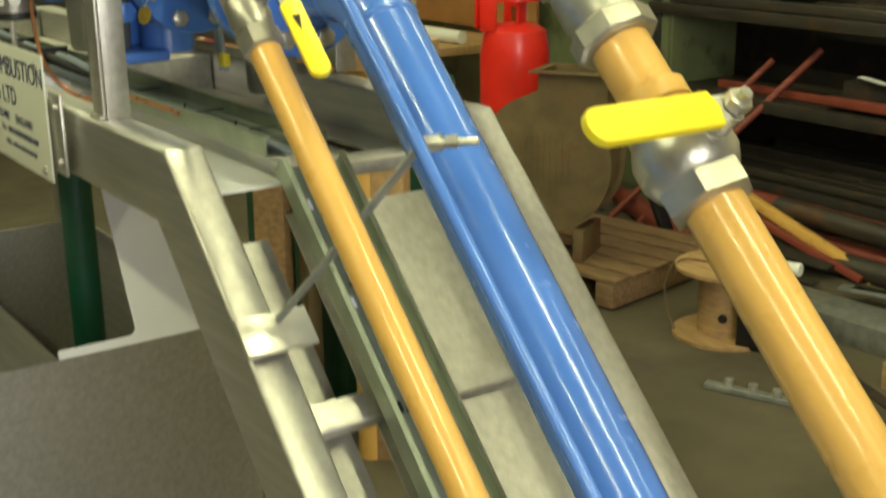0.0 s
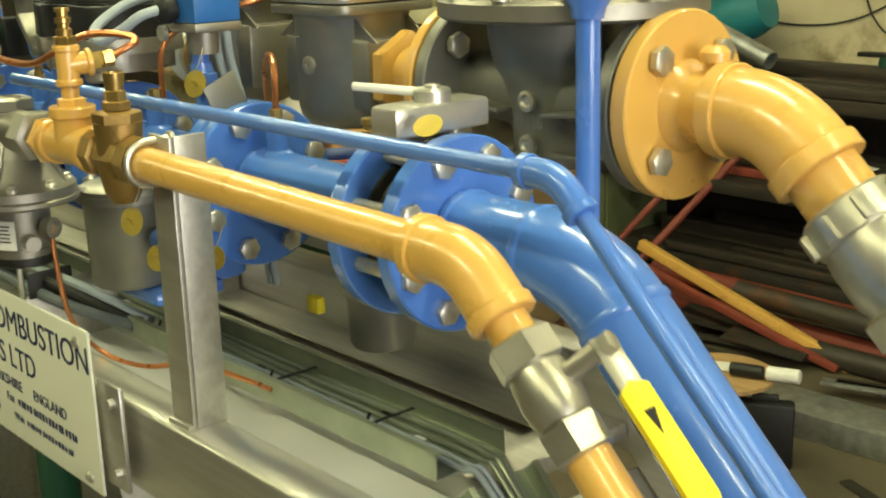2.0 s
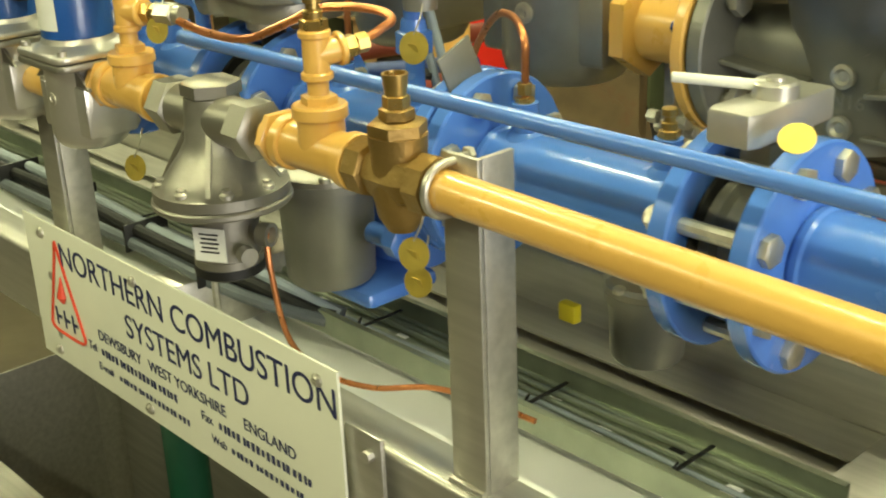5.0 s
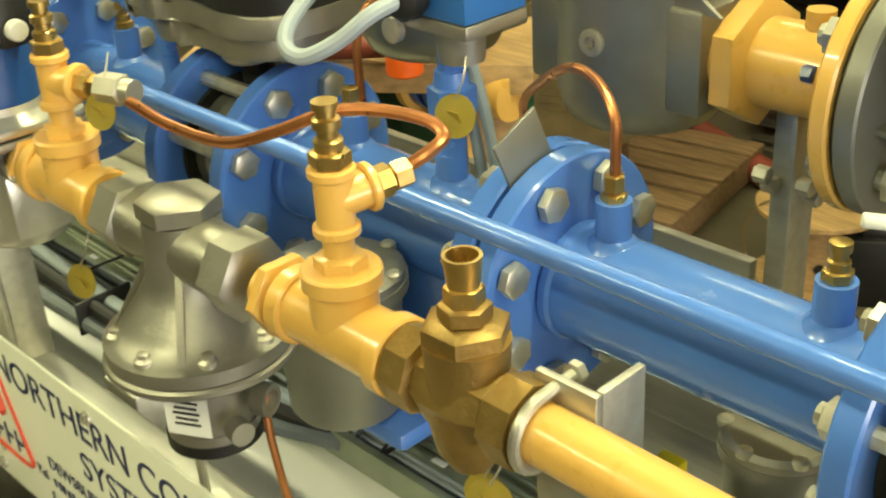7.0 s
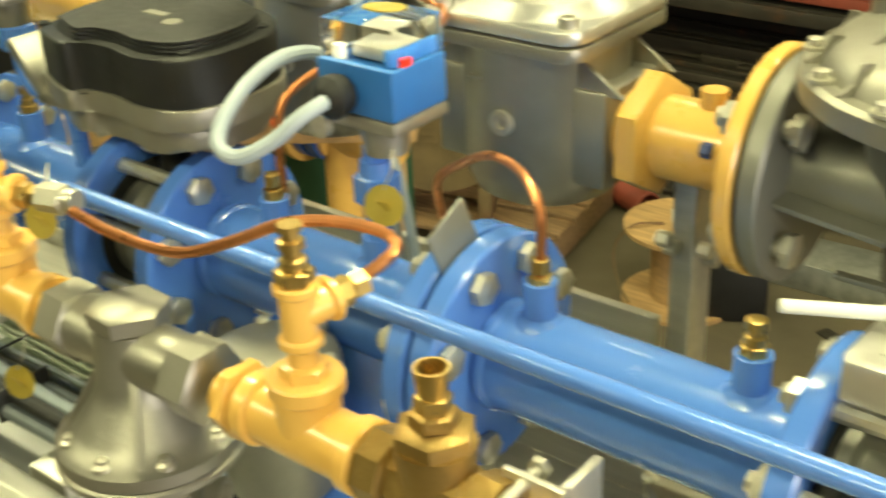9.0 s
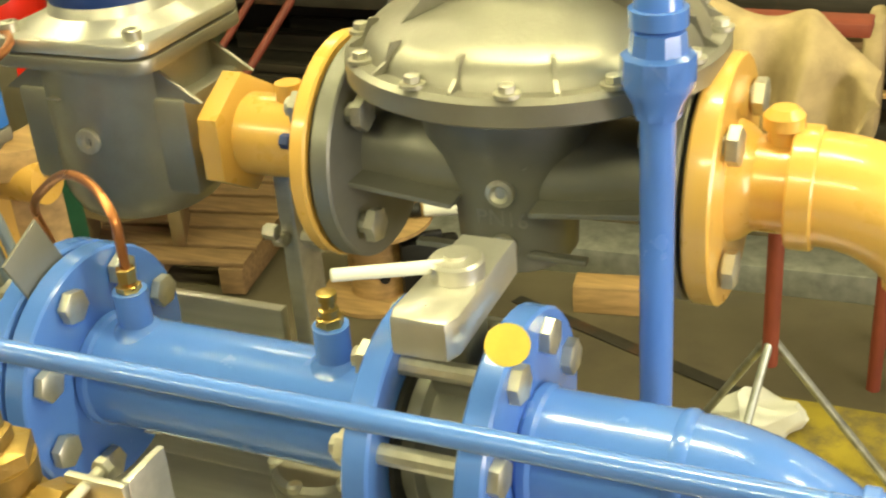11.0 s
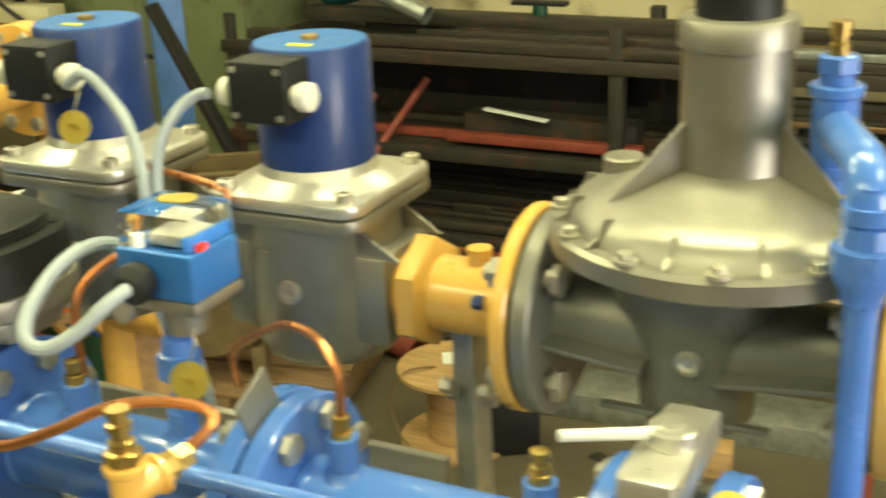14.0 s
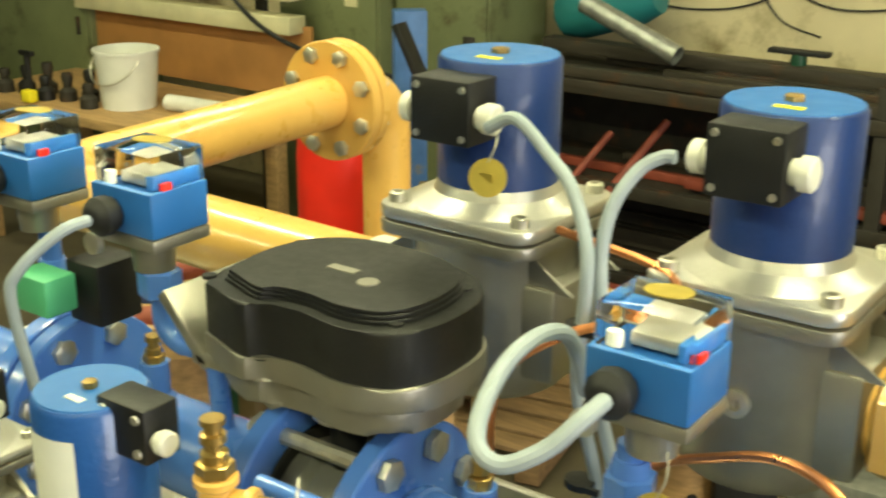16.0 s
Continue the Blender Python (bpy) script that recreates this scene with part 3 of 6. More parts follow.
# gaskets and the line-blank handle between the middle flanges
gk = thing("gasket", "black gasket between blue flanges with a grey spade handle", "gasket", bp(-0.062))
bm = B()
disc(bm, bp(-0.064), AX, 0.088, 0.004, 0.03)
part("ring", bm, RUBBER, gk)
bm = B()
rot = Matrix.Rotation(radians(24), 4, "X")
box(bm, bp(-0.0625, -0.028, 0.102), (0.003, 0.046, 0.06), 0.0006, rot)
part("spade_handle", bm, CAST_DARK, gk, "grey steel spade handle")
bolt_ring(gk, bp(-0.062), AX, 0.08, 8, 0.046, 0.015, math.pi / 8)


def wafer_valve(x0, x1, name, label):
    v = thing(name, label, "valve", bp((x0 + x1) / 2))
    w = x1 - x0
    bm = B()
    lathe(bm, bp(x0), AX, [(0, 0.04), (0, 0.057), (w * 0.22, 0.057), (w * 0.3, 0.05), (w * 0.7, 0.05), (w * 0.78, 0.057), (w, 0.057), (w, 0.04)], 36, False)
    part("body", bm, CAST_DARK, v)
    bm = B()
    disc(bm, bp(x0 - 0.001), AX, 0.07, 0.004, 0.04)
    part("seal", bm, RUBBER, v)
    bm = B()
    disc(bm, bp(x1 - 0.003), AX, 0.07, 0.004, 0.04)
    part("seal", bm, RUBBER, v)
    bolt_ring(v, bp((x0 + x1) / 2), AX, 0.08, 8, w + 0.04, 0.015, math.pi / 8)
    return v


bv = wafer_valve(0.243, 0.301, "butterfly_valve", "wafer butterfly valve with a grey lever gearbox between blue flanges")
bm = B()
box(bm, bp(0.271, 0.0, 0.07), (0.03, 0.04, 0.05), 0.004)
part("neck", bm, CAST_DARK, bv)
bm = B()
outline = [(0.251, -0.058), (0.289, -0.058), (0.294, -0.046), (0.292, 0.062), (0.251, 0.062), (0.247, -0.046)]
prism(bm, outline, 1.493, 1.523, 0.004)
part("gearbox", bm, CAST_BRIGHT, bv, "bare aluminium lever housing")
bm = B()
lathe(bm, (0.272, 0.004, 1.522), (0, 0, 1), [(0, 0.019), (0.012, 0.019), (0.014, 0.017), (0.014, 0.008), (0.017, 0.008)], 26)
part("hub", bm, CAST_BRIGHT, bv)
bm = B()
cyl(bm, (0.272, 0.002, 1.531), (0.203, -0.043, 1.537), 0.0048, 12, 0.0045, 0.001)
part("lever", bm, PAPER, bv, "pale lever rod")
bm = B()
lathe(bm, (0.327, -0.05, 1.51), (0.3, -0.6, 0.9), [(0, 0.0145), (0.0008, 0.0145)], 24)
part("tag", bm, TAG, bv, "round yellow tag")

av = wafer_valve(-0.466, -0.38, "actuated_valve", "motorised butterfly valve with black actuator on an aluminium bracket")
bm = B()
cyl(bm, bp(-0.423, 0, 0.05), bp(-0.423, 0, 0.105), 0.016, 16)
part("stem", bm, BLACK, av)
bm = B()
lathe(bm, bp(-0.423, -0.01, 0.096), (0, 0, 1), [(0, 0.02), (0.004, 0.024), (0.02, 0.024), (0.024, 0.03)], 24)
part("coupling", bm, CAST_BRIGHT, av)
ACT = [(-0.525, -0.055), (-0.47, -0.073), (-0.455, -0.062), (-0.42, -0.058), (-0.375, -0.064), (-0.335, -0.05), (-0.318, -0.01), (-0.325, 0.05), (-0.36, 0.085), (-0.42, 0.098), (-0.49, 0.09), (-0.525, 0.055), (-0.535, 0.0)]


def grown(pts, k, cx=-0.435, cy=0.012):
    return [(cx + (x - cx) * k, cy + (y - cy) * k) for x, y in pts]


ACT = [(p.x, p.y) for p in spline([(x, y, 0) for x, y in ACT + ACT[:1]], 4)[:-1]]
bm = B()
prism(bm, grown(ACT, 1.03), 1.535, 1.556, 0.003)
prism(bm, grown(ACT, 0.9), 1.51, 1.537, 0.008)
part("bracket", bm, CAST, av, "cast aluminium actuator bracket")
bm = B()
box(bm, (-0.548, -0.012, 1.553), (0.075, 0.1, 0.012), 0.003, Matrix.Rotation(radians(48), 4, "Y"))
box(bm, (-0.515, -0.012, 1.532), (0.05, 0.1, 0.012), 0.003)
part("bracket_wing", bm, CAST, av)
bm = B()
prism(bm, ACT, 1.552, 1.6, 0.003)
part("housing", bm, BLACK, av, "matt black plastic actuator housing")
for k, z in enumerate((1.6, 1.6035, 1.607)):
    bm = B()
    prism(bm, grown(ACT, 0.86 - 0.015 * k, -0.435, 0.02), z, z + 0.0032, 0.0008)
    part("lid_step", bm, BLACK, av)
bm = B()
lathe(bm, (-0.4, 0.0, 1.6102), (0, 0, 1), [(0, 0.009), (0.001, 0.0088)], 20)
box(bm, (-0.435, 0.012, 1.6106), (0.028, 0.01, 0.0006))
part("lid_mark", bm, CAST, av, "pale printed mark on the lid")
for x, y in ((-0.53, -0.045), (-0.345, -0.035), (-0.345, 0.055), (-0.525, 0.06)):
    bm = B()
    lathe(bm, (x, y, 1.599), (0, 0, 1), [(0, 0.006), (0.003, 0.006), (0.003, 0.003)], 12)
    part("screw", bm, RUBBER, av)

# ---- thin blue impulse line ----
tl = thing("impulse_pipe", "thin glossy blue impulse pipe running along the skid", "pipe", (0, -0.128, 1.5))
YT, ZT, RT = -0.145, 1.511, 0.0075
TCX = 0.582
bm = B()
line = [(-0.372, YT - 0.012, ZT + 0.003)] + bend((TCX, YT, ZT), AX, D45, 0.03, 6) + [Vector((TCX, YT, ZT)) + D45 * 1.25]
sweep(bm, line, RT, 16)
part("pipe", bm, BLUE, tl)
bm = B()
sweep(bm, [Vector((TCX - 0.036, YT, ZT))] + bend((TCX, YT, ZT), AX, D45, 0.04, 8) + [Vector((TCX, YT, ZT)) + D45 * 0.036], RT + 0.0045, 18)
for d, s in ((Vector(AX), -0.036), (D45, 0.028)):
    cyl(bm, Vector((TCX, YT, ZT)) + d * s, Vector((TCX, YT, ZT)) + d * (s + 0.009), RT + 0.0065, 18, None, 0.001)
part("elbow", bm, BLUE, tl)

# U-bolt clamp across the sloping pipes
cl = thing("pipe_clamp", "threaded rod clamp tying the sloping pipes to the skid leg", "clamp", (0.66, -0.1, 1.0))
bm = B()
cyl(bm, (0.64, -0.22, 1.05), (0.79, -0.115, 1.27), 0.0045, 10)
part("rod", bm, GALV, cl)
bm = B()
hexagon(bm, (0.785, -0.125, 1.262), (0.805, -0.105, 1.268), 0.016)
cyl(bm, (0.79, -0.13, 1.266), (0.84, -0.085, 1.272), 0.004, 8)
lathe(bm, (0.815, -0.108, 1.27), (0.7, 0.6, 0.1), [(0, 0.007), (0.012, 0.007)], 10)
part("nut", bm, ZINC, cl)
bm = B()
box(bm, (0.625, -0.215, 1.03), (0.05, 0.09, 0.006), 0.001, Matrix.Rotation(radians(45), 4, "Y"))
part("foot_plate", bm, CAST_BRIGHT, cl)

# ---- small ochre line ----
YS, ZS, RS = -0.252, 1.482, 0.0166


def sp(x, dy=0.0, dz=0.0):
    return Vector((x, YS + dy, ZS + dz))


def collar(bm, p, d, r, w):
    cyl(bm, Vector(p), Vector(p) + Vector(d).normalized() * w, r, 24, None, 0.0015)


SCX, SZ = 0.598, -0.01
so = thing("gas_pipe", "ochre painted pilot gas pipe with a screwed elbow", "pipe", sp(0.4), "ochre pipes")
bm = B()
cyl(bm, sp(0.118), sp(SCX - 0.03, 0, SZ), RS, 28)
part("pipe", bm, ORANGE, so)
bm = B()
cyl(bm, sp(SCX, 0, SZ) + D45 * 0.03, sp(SCX, 0, SZ) + D45 * 0.075, RS, 28)
part("nipple", bm, ORANGE, so)
bm = B()
cyl(bm, sp(SCX, 0, SZ) + D45 * 0.14, sp(SCX, 0, SZ) + D45 * 1.7, RS, 28)
part("sloping_pipe", bm, ORANGE, so)
bm = B()
sweep(bm, [sp(SCX - 0.045, 0, SZ)] + bend(sp(SCX, 0, SZ), AX, D45, 0.055, 8) + [sp(SCX, 0, SZ) + D45 * 0.045], RS + 0.006, 28)
collar(bm, sp(SCX - 0.05, 0, SZ), AX, RS + 0.0085, 0.011)
collar(bm, sp(SCX, 0, SZ) + D45 * 0.04, D45, RS + 0.0085, 0.011)
part("elbow", bm, ORANGE, so)

v1 = thing("ball_valve", "nickel plated ball valve with a yellow lever on the ochre pipe", "ball valve", sp(SCX, 0, SZ) + D45 * 0.1)
c = sp(SCX, 0, SZ)
bm = B()
hexagon(bm, c + D45 * 0.066, c + D45 * 0.09, 0.043)
lathe(bm, c + D45 * 0.09, D45, [(0, 0.0195), (0.006, 0.021), (0.022, 0.0225), (0.034, 0.021), (0.04, 0.019)], 28)
part("body", bm, NICKEL, v1)
bm = B()
hexagon(bm, c + D45 * 0.13, c + D45 * 0.156, 0.04, 0.3)
part("end_cap", bm, NICKEL, v1)
UP = Vector((1, 0, 1)).normalized()
n = Vector((0, 0.35, 0)) + UP * 0.94
n.normalize()
bm = B()
cyl(bm, c + D45 * 0.105 + n * 0.015, c + D45 * 0.105 + n * 0.048, 0.0075, 14)
hexagon(bm, c + D45 * 0.105 + n * 0.05, c + D45 * 0.105 + n * 0.059, 0.014)
part("stem", bm, NICKEL, v1)


def lever(parent, p, d, nrm, length, width, bare, material=YELLOW, thick=0.004):
    """A flat lever from p along d: a bare plate at the pivot, then a plastic sleeve with a round end."""
    d, nrm = Vector(d).normalized(), Vector(nrm).normalized()
    s = nrm.cross(d)
    rot = Matrix((d, s, nrm)).transposed().to_4x4()
    bm = B()
    box(bm, Vector(p) + d * bare / 2, (bare + 0.012, width * 0.8, 0.0025), 0.0006, rot)
    part("lever_plate", bm, ZINC, parent)
    pts = [(bare, -width / 2), (length - width * 0.4, -width / 2)]
    pts += [(length - width * 0.4 + width * 0.45 * math.sin(a), -width / 2 * math.cos(a)) for a in [math.pi * k / 8 for k in range(1, 8)]]
    pts += [(length - width * 0.4, width / 2), (bare, width / 2), (bare - 0.006, 0.0)]
    bm = B()
    prism(bm, pts, -thick, thick, 0.0018)
    bm.transform(Matrix.Translation(p) @ rot)
    return part("lever_sleeve", bm, material, parent, "yellow plastic lever sleeve")


nl = (UP + Vector((0, -0.35, 0))).normalized()
sleeve = lever(v1, c + D45 * 0.104 + n * 0.052, D45, nl, 0.122, 0.022, 0.034)
bm = B()
prism(bm, [(0.05, -0.004), (0.068, -0.001), (0.05, 0.004)], 0.0041, 0.0046)
rot = Matrix((D45, nl.cross(D45), nl)).transposed().to_4x4()
bm.transform(Matrix.Translation(c + D45 * 0.104 + n * 0.052) @ rot)
part("lever_mark", bm, RUBBER, sleeve)

# U-bolt on the post
ub = thing("u_bolt", "zinc plated U-bolt holding the ochre pipe to the post", "u-bolt", sp(0.15))
bm = B()
arc = [sp(0.15, 0.03, 0.022)] + [sp(0.15, -(RS + 0.004) * math.sin(a), (RS + 0.004) * math.cos(a)) for a in [math.pi * k / 10 for k in range(11)]] + [sp(0.15, 0.03, -0.022)]
sweep(bm, arc, 0.0035, 10)
part("bow", bm, ZINC, ub)
for s in (0.022, -0.022):
    bm = B()
    hexagon(bm, sp(0.15, 0.024, s), sp(0.15, 0.03, s), 0.011)
    part("nut", bm, ZINC, ub)

bz = thing("lockshield_valve", "dull bronze gate valve without handwheel on the ochre line", "valve", sp(0.092))
bm = B()
lathe(bm, sp(0.053), AX, [(0, 0.019), (0, 0.025), (0.018, 0.025), (0.02, 0.02), (0.03, 0.024), (0.06, 0.024), (0.07, 0.02), (0.074, 0.025), (0.092, 0.025), (0.092, 0.019)], 8)
lathe(bm, sp(0.099, 0, -0.045), (0, 0, 1), [(0, 0.012), (0.012, 0.019), (0.03, 0.0225), (0.06, 0.0225), (0.08, 0.024)], 28)
part("body", bm, BRONZE, bz)
bm = B()
hexagon(bm, sp(0.099, 0, 0.033), sp(0.099, 0, 0.046), 0.042, 0.3)
hexagon(bm, sp(0.099, 0, 0.046), sp(0.099, 0, 0.056), 0.025)
part("bonnet", bm, BRONZE, bz)
bm = B()
hexagon(bm, sp(0.099, 0, 0.055), sp(0.099, 0, 0.066), 0.019)
lathe(bm, sp(0.099, 0, 0.065), (0, 0, 1), [(0, 0.0085), (0.017, 0.0105), (0.018, 0.0105), (0.018, 0.0085), (0.004, 0.007), (0.004, 0.0)], 24)
part("gland", bm, BRASS, bz)


def tag(x, y, z, parent=None, r=0.014, name="valve_tag"):
    t = thing(name, "round brass valve tag hanging on a wire", "tag", (x, y, z), "valve tags")
    bm = B()
    lathe(bm, (x, y, z), (0.35, -1, 0.25), [(0, r), (0.001, r)], 24)
    box(bm, (x, y - 0.0016, z), (0.012, 0.0006, 0.009), 0, Matrix.Rotation(0.3, 4, "X"))
    part("disc", bm, TAG, t)
    bm = B()
    sweep(bm, spline([(x, y, z + r * 0.8), (x + 0.004, y + 0.006, z + r + 0.012), (x, y + 0.014, z + r + 0.026)], 5), 0.0008, 6)
    part("wire", bm, ZINC, t)
    return t


tag(0.115, -0.255, 1.42)
tag(0.055, -0.2, 1.36)
tag(-0.265, -0.245, 1.55, r=0.0135)
tag(-0.32, -0.26, 1.4)
tag(-0.131, -0.03, 1.512, r=0.017)


def tee(x, side, label):
    """A screwed tee with an upright branch, a brass nipple on top and a side outlet."""
    t = thing("pipe_tee", label, "pipe fitting", sp(x), "screwed tees")
    bm = B()
    cyl(bm, sp(x - 0.046), sp(x + 0.046), RS + 0.0045, 28)
    part("run", bm, ORANGE, t)
    for s_ in (-0.05, 0.037):
        bm = B()
        collar(bm, sp(x + s_), AX, RS + 0.008, 0.013)
        part("run_collar", bm, ORANGE, t)
    bm = B()
    cyl(bm, sp(x), sp(x, 0, 0.036), 0.0205, 24)
    collar(bm, sp(x, 0, 0.03), (0, 0, 1), 0.024, 0.012)
    part("outlet", bm, ORANGE, t)
    bm = B()
    cyl(bm, sp(x + 0.04), sp(x + 0.066), RS, 24)
    part("nipple", bm, ORANGE, t)
    bm = B()
    cyl(bm, sp(x - 0.075), sp(x - 0.04), RS, 24)
    hexagon(bm, sp(x - 0.066), sp(x - 0.054), 0.046)
    part("nipple", bm, ORANGE, t)
    bm = B()
    hexagon(bm, sp(x, 0, 0.04), sp(x, 0, 0.05), 0.027)
    part("bush", bm, ORANGE, t)
    bm = B()
    cyl(bm, sp(x, 0, 0.045), sp(x, 0, 0.07), 0.0092, 18)
    part("riser", bm, ORANGE, t)
    bm = B()
    collar(bm, sp(x, 0, 0.062), (0, 0, 1), 0.0138, 0.007)
    cyl(bm, sp(x, 0, 0.062), sp(x, 0, 0.1), 0.0112, 20)
    collar(bm, sp(x, 0, 0.097), (0, 0, 1), 0.0138, 0.007)
    s = Vector(side)
    part("branch", bm, ORANGE, t)
    bm = B()
    cyl(bm, sp(x, 0, 0.083), sp(x, 0, 0.083) + s * 0.024, 0.0115, 18)
    collar(bm, sp(x, 0, 0.083) + s * 0.019, s, 0.0145, 0.006)
    part("side_outlet", bm, ORANGE, t)
    bm = B()
    hexagon(bm, sp(x, 0, 0.104), sp(x, 0, 0.113), 0.021)
    lathe(bm, sp(x, 0, 0.113), (0, 0, 1), [(0, 0.008), (0.006, 0.0085), (0.008, 0.006), (0.012, 0.006), (0.013, 0.008), (0.018, 0.008), (0.019, 0.0055), (0.024, 0.0055), (0.024, 0.0075), (0.028, 0.0075)], 16)
    part("test_nipple", bm, BRASS, t, "brass test nipple")
    p = sp(x, 0, 0.083) + s * 0.024
    bm = B()
    hexagon(bm, p, p + s * 0.012, 0.017)
    part("compression_nut", bm, BRASS, t, "brass compression nut")
    bm = B()
    hexagon(bm, p + s * 0.0125, p + s * 0.024, 0.015, 0.4)
    part("compression_nut", bm, BRASS, t, "brass compression nut")
    return t


tee(0.0, (0.25, 0.95, 0.1), "ochre screwed tee with brass test nipple and copper take-off")
tee(-0.312, (0.95, 0.3, 0), "ochre screwed tee with brass nipple beside the regulator")
bm = B()
s2 = Vector((0.95, 0.3, 0))
cyl(bm, sp(-0.312, 0, 0.083) + s2 * 0.046, sp(-0.312, 0, 0.083) + s2 * 0.075, 0.009, 12)
hexagon(bm, sp(-0.312, 0, 0.083) + s2 * 0.044, sp(-0.312, 0, 0.083) + s2 * 0.066, 0.02)
tagged(part("hose_fitting", bm, NICKEL), "dull nickel union between tee and copper tube", "fitting")


def tube(pts, label, r=0.004, material=COPPER, name="copper_tube"):
    bm = B()
    sweep(bm, spline(pts, 8), r, 10)
    return tagged(part(name, bm, material), label, "tube", "copper tubes")


tube([(-0.24, -0.235, 1.56), (-0.189, -0.235, 1.555), (-0.134, -0.23, 1.556), (-0.091, -0.22, 1.572), (-0.057, -0.205, 1.588), (-0.03, -0.19, 1.591), (0.0, -0.18, 1.589), (0.016, -0.182, 1.584), (0.016, -0.195, 1.578), (0.008, -0.208, 1.57)],
     "bent copper impulse tube between the two ochre tees")
tube([(-0.004, 0, 1.468), (-0.003, 0.0, 1.51), (-0.008, 0.004, 1.532), (-0.036, 0.02, 1.546), (-0.077, 0.04, 1.542), (-0.129, 0.07, 1.513), (-0.2, 0.12, 1.46), (-0.23, 0.16, 1.4)],
     "bright copper tube arching off the blue pipe")
tube([(-0.291, 0.012, 1.468), (-0.291, 0.013, 1.53), (-0.285, 0.03, 1.56), (-0.25, 0.06, 1.585), (-0.2, 0.1, 1.6), (-0.22, 0.16, 1.61), (-0.34, 0.19, 1.615)],
     "copper tube rising from the blue pipe")
for x in (-0.004, -0.291):
    bm = B()
    hexagon(bm, bp(x, 0, 0.07), bp(x, 0, 0.082), 0.017)
    hexagon(bm, bp(x, 0, 0.084), bp(x, 0, 0.096), 0.014, 0.5)
    tagged(part("compression_fitting", bm, BRASS), "brass compression fitting on the blue socket", "fitting", "brass fittings")
tube([(-0.125, -0.235, 1.375), (-0.118, -0.238, 1.33), (-0.11, -0.23, 1.26), (-0.1, -0.2, 1.215), (-0.06, -0.17, 1.2), (0.0, -0.14, 1.21), (0.06, -0.11, 1.2), (0.1, -0.1, 1.195)],
     "copper drain tube dropping from the small regulator to the tray", 0.003)

# small grey regulator
rg = thing("small_regulator", "small grey cast gas regulator with a hanging spring case", "regulator", sp(-0.17))
bm = B()
XR = -0.168
cyl(bm, sp(XR - 0.075), sp(XR + 0.075), 0.024, 24)
hexagon(bm, sp(XR - 0.082), sp(XR - 0.052), 0.05)
hexagon(bm, sp(XR + 0.052), sp(XR + 0.082), 0.05)
lathe(bm, sp(XR, 0, -0.075), (0, 0, 1), [(0, 0.066), (0.01, 0.066), (0.013, 0.058), (0.024, 0.05), (0.042, 0.037), (0.054, 0.03), (0.09, 0.027), (0.096, 0.026)], 36)
part("body", bm, CAST, rg)
for k in range(4):
    a = math.pi / 2 * k + math.pi / 4
    ca, sa = math.cos(a), math.sin(a)
    bm = B()
    w = Vector((-sa, ca, 0)) * 0.0025
    pts = [sp(XR + ca * r, sa * r, h) for r, h in ((0.02, -0.062), (0.058, -0.062), (0.05, -0.046), (0.026, -0.005), (0.02, -0.005))]
    va, vb = [bm.verts.new(q + w) for q in pts], [bm.verts.new(q - w) for q in pts]
    bm.faces.new(va)
    bm.faces.new(vb[::-1])
    for i in range(5):
        bm.faces.new((va[i], va[(i + 1) % 5], vb[(i + 1) % 5], vb[i]))
    part("web", bm, CAST, rg)
bm = B()
hexagon(bm, sp(XR, 0, 0.02), sp(XR, 0, 0.036), 0.05, 0.2)
part("cap", bm, CAST, rg)
bm = B()
lathe(bm, sp(XR, 0, -0.084), (0, 0, 1), [(0, 0.066), (0.002, 0.068), (0.006, 0.068), (0.008, 0.066)], 36)
part("rim", bm, CAST, rg)
bm = B()
lathe(bm, sp(XR, 0, -0.15), (0, 0, 1), [(0, 0.034), (0.012, 0.034), (0.012, 0.032), (0.058, 0.033), (0.066, 0.05), (0.067, 0.06)], 32)
part("spring_case", bm, CAST, rg)
bm = B()
lathe(bm, sp(XR, 0, -0.158), (0, 0, 1), [(0, 0.031), (0.003, 0.035), (0.012, 0.035), (0.012, 0.03)], 32)
part("black_cap", bm, BLACK, rg)
for k in range(8):
    a = 2 * math.pi * k / 8 + 0.3
    bm = B()
    p = sp(XR + 0.056 * math.cos(a), 0.056 * math.sin(a), -0.066)
    lathe(bm, p, (0, 0, 1), [(0, 0.007), (0.006, 0.007), (0.008, 0.005)], 12)
    hexagon(bm, p + Vector((0, 0, 0.006)), p + Vector((0, 0, 0.011)), 0.008)
    part("screw", bm, ZINC, rg)
bm = B()
a = radians(-62)
p = sp(XR + 0.0335 * math.cos(a), 0.0335 * math.sin(a), -0.118)
box(bm, p, (0.034, 0.0012, 0.034), 0, Matrix.Rotation(a + math.pi / 2, 4, "Z"))
lp = part("label_plate", bm, PAPER, rg, "pale rating label")
bm = B()
for k in range(5):
    box(bm, p + Vector((0.0006, -0.001, 0.011 - 0.0045 * k)), (0.02 - 0.003 * (k % 2), 0.0012, 0.0014), 0, Matrix.Rotation(a + math.pi / 2, 4, "Z"))
part("label_print", bm, BLACK, lp)
bm = B()
cyl(bm, sp(XR + 0.044, -0.01, -0.125), sp(XR + 0.056, -0.012, -0.125), 0.009, 12)
lathe(bm, sp(XR + 0.045, 0.01, -0.11), (0.8, 0.3, 0), [(0, 0.012), (0.012, 0.012), (0.012, 0.008), (0.004, 0.008)], 14)
part("vent_boss", bm, CAST, rg)
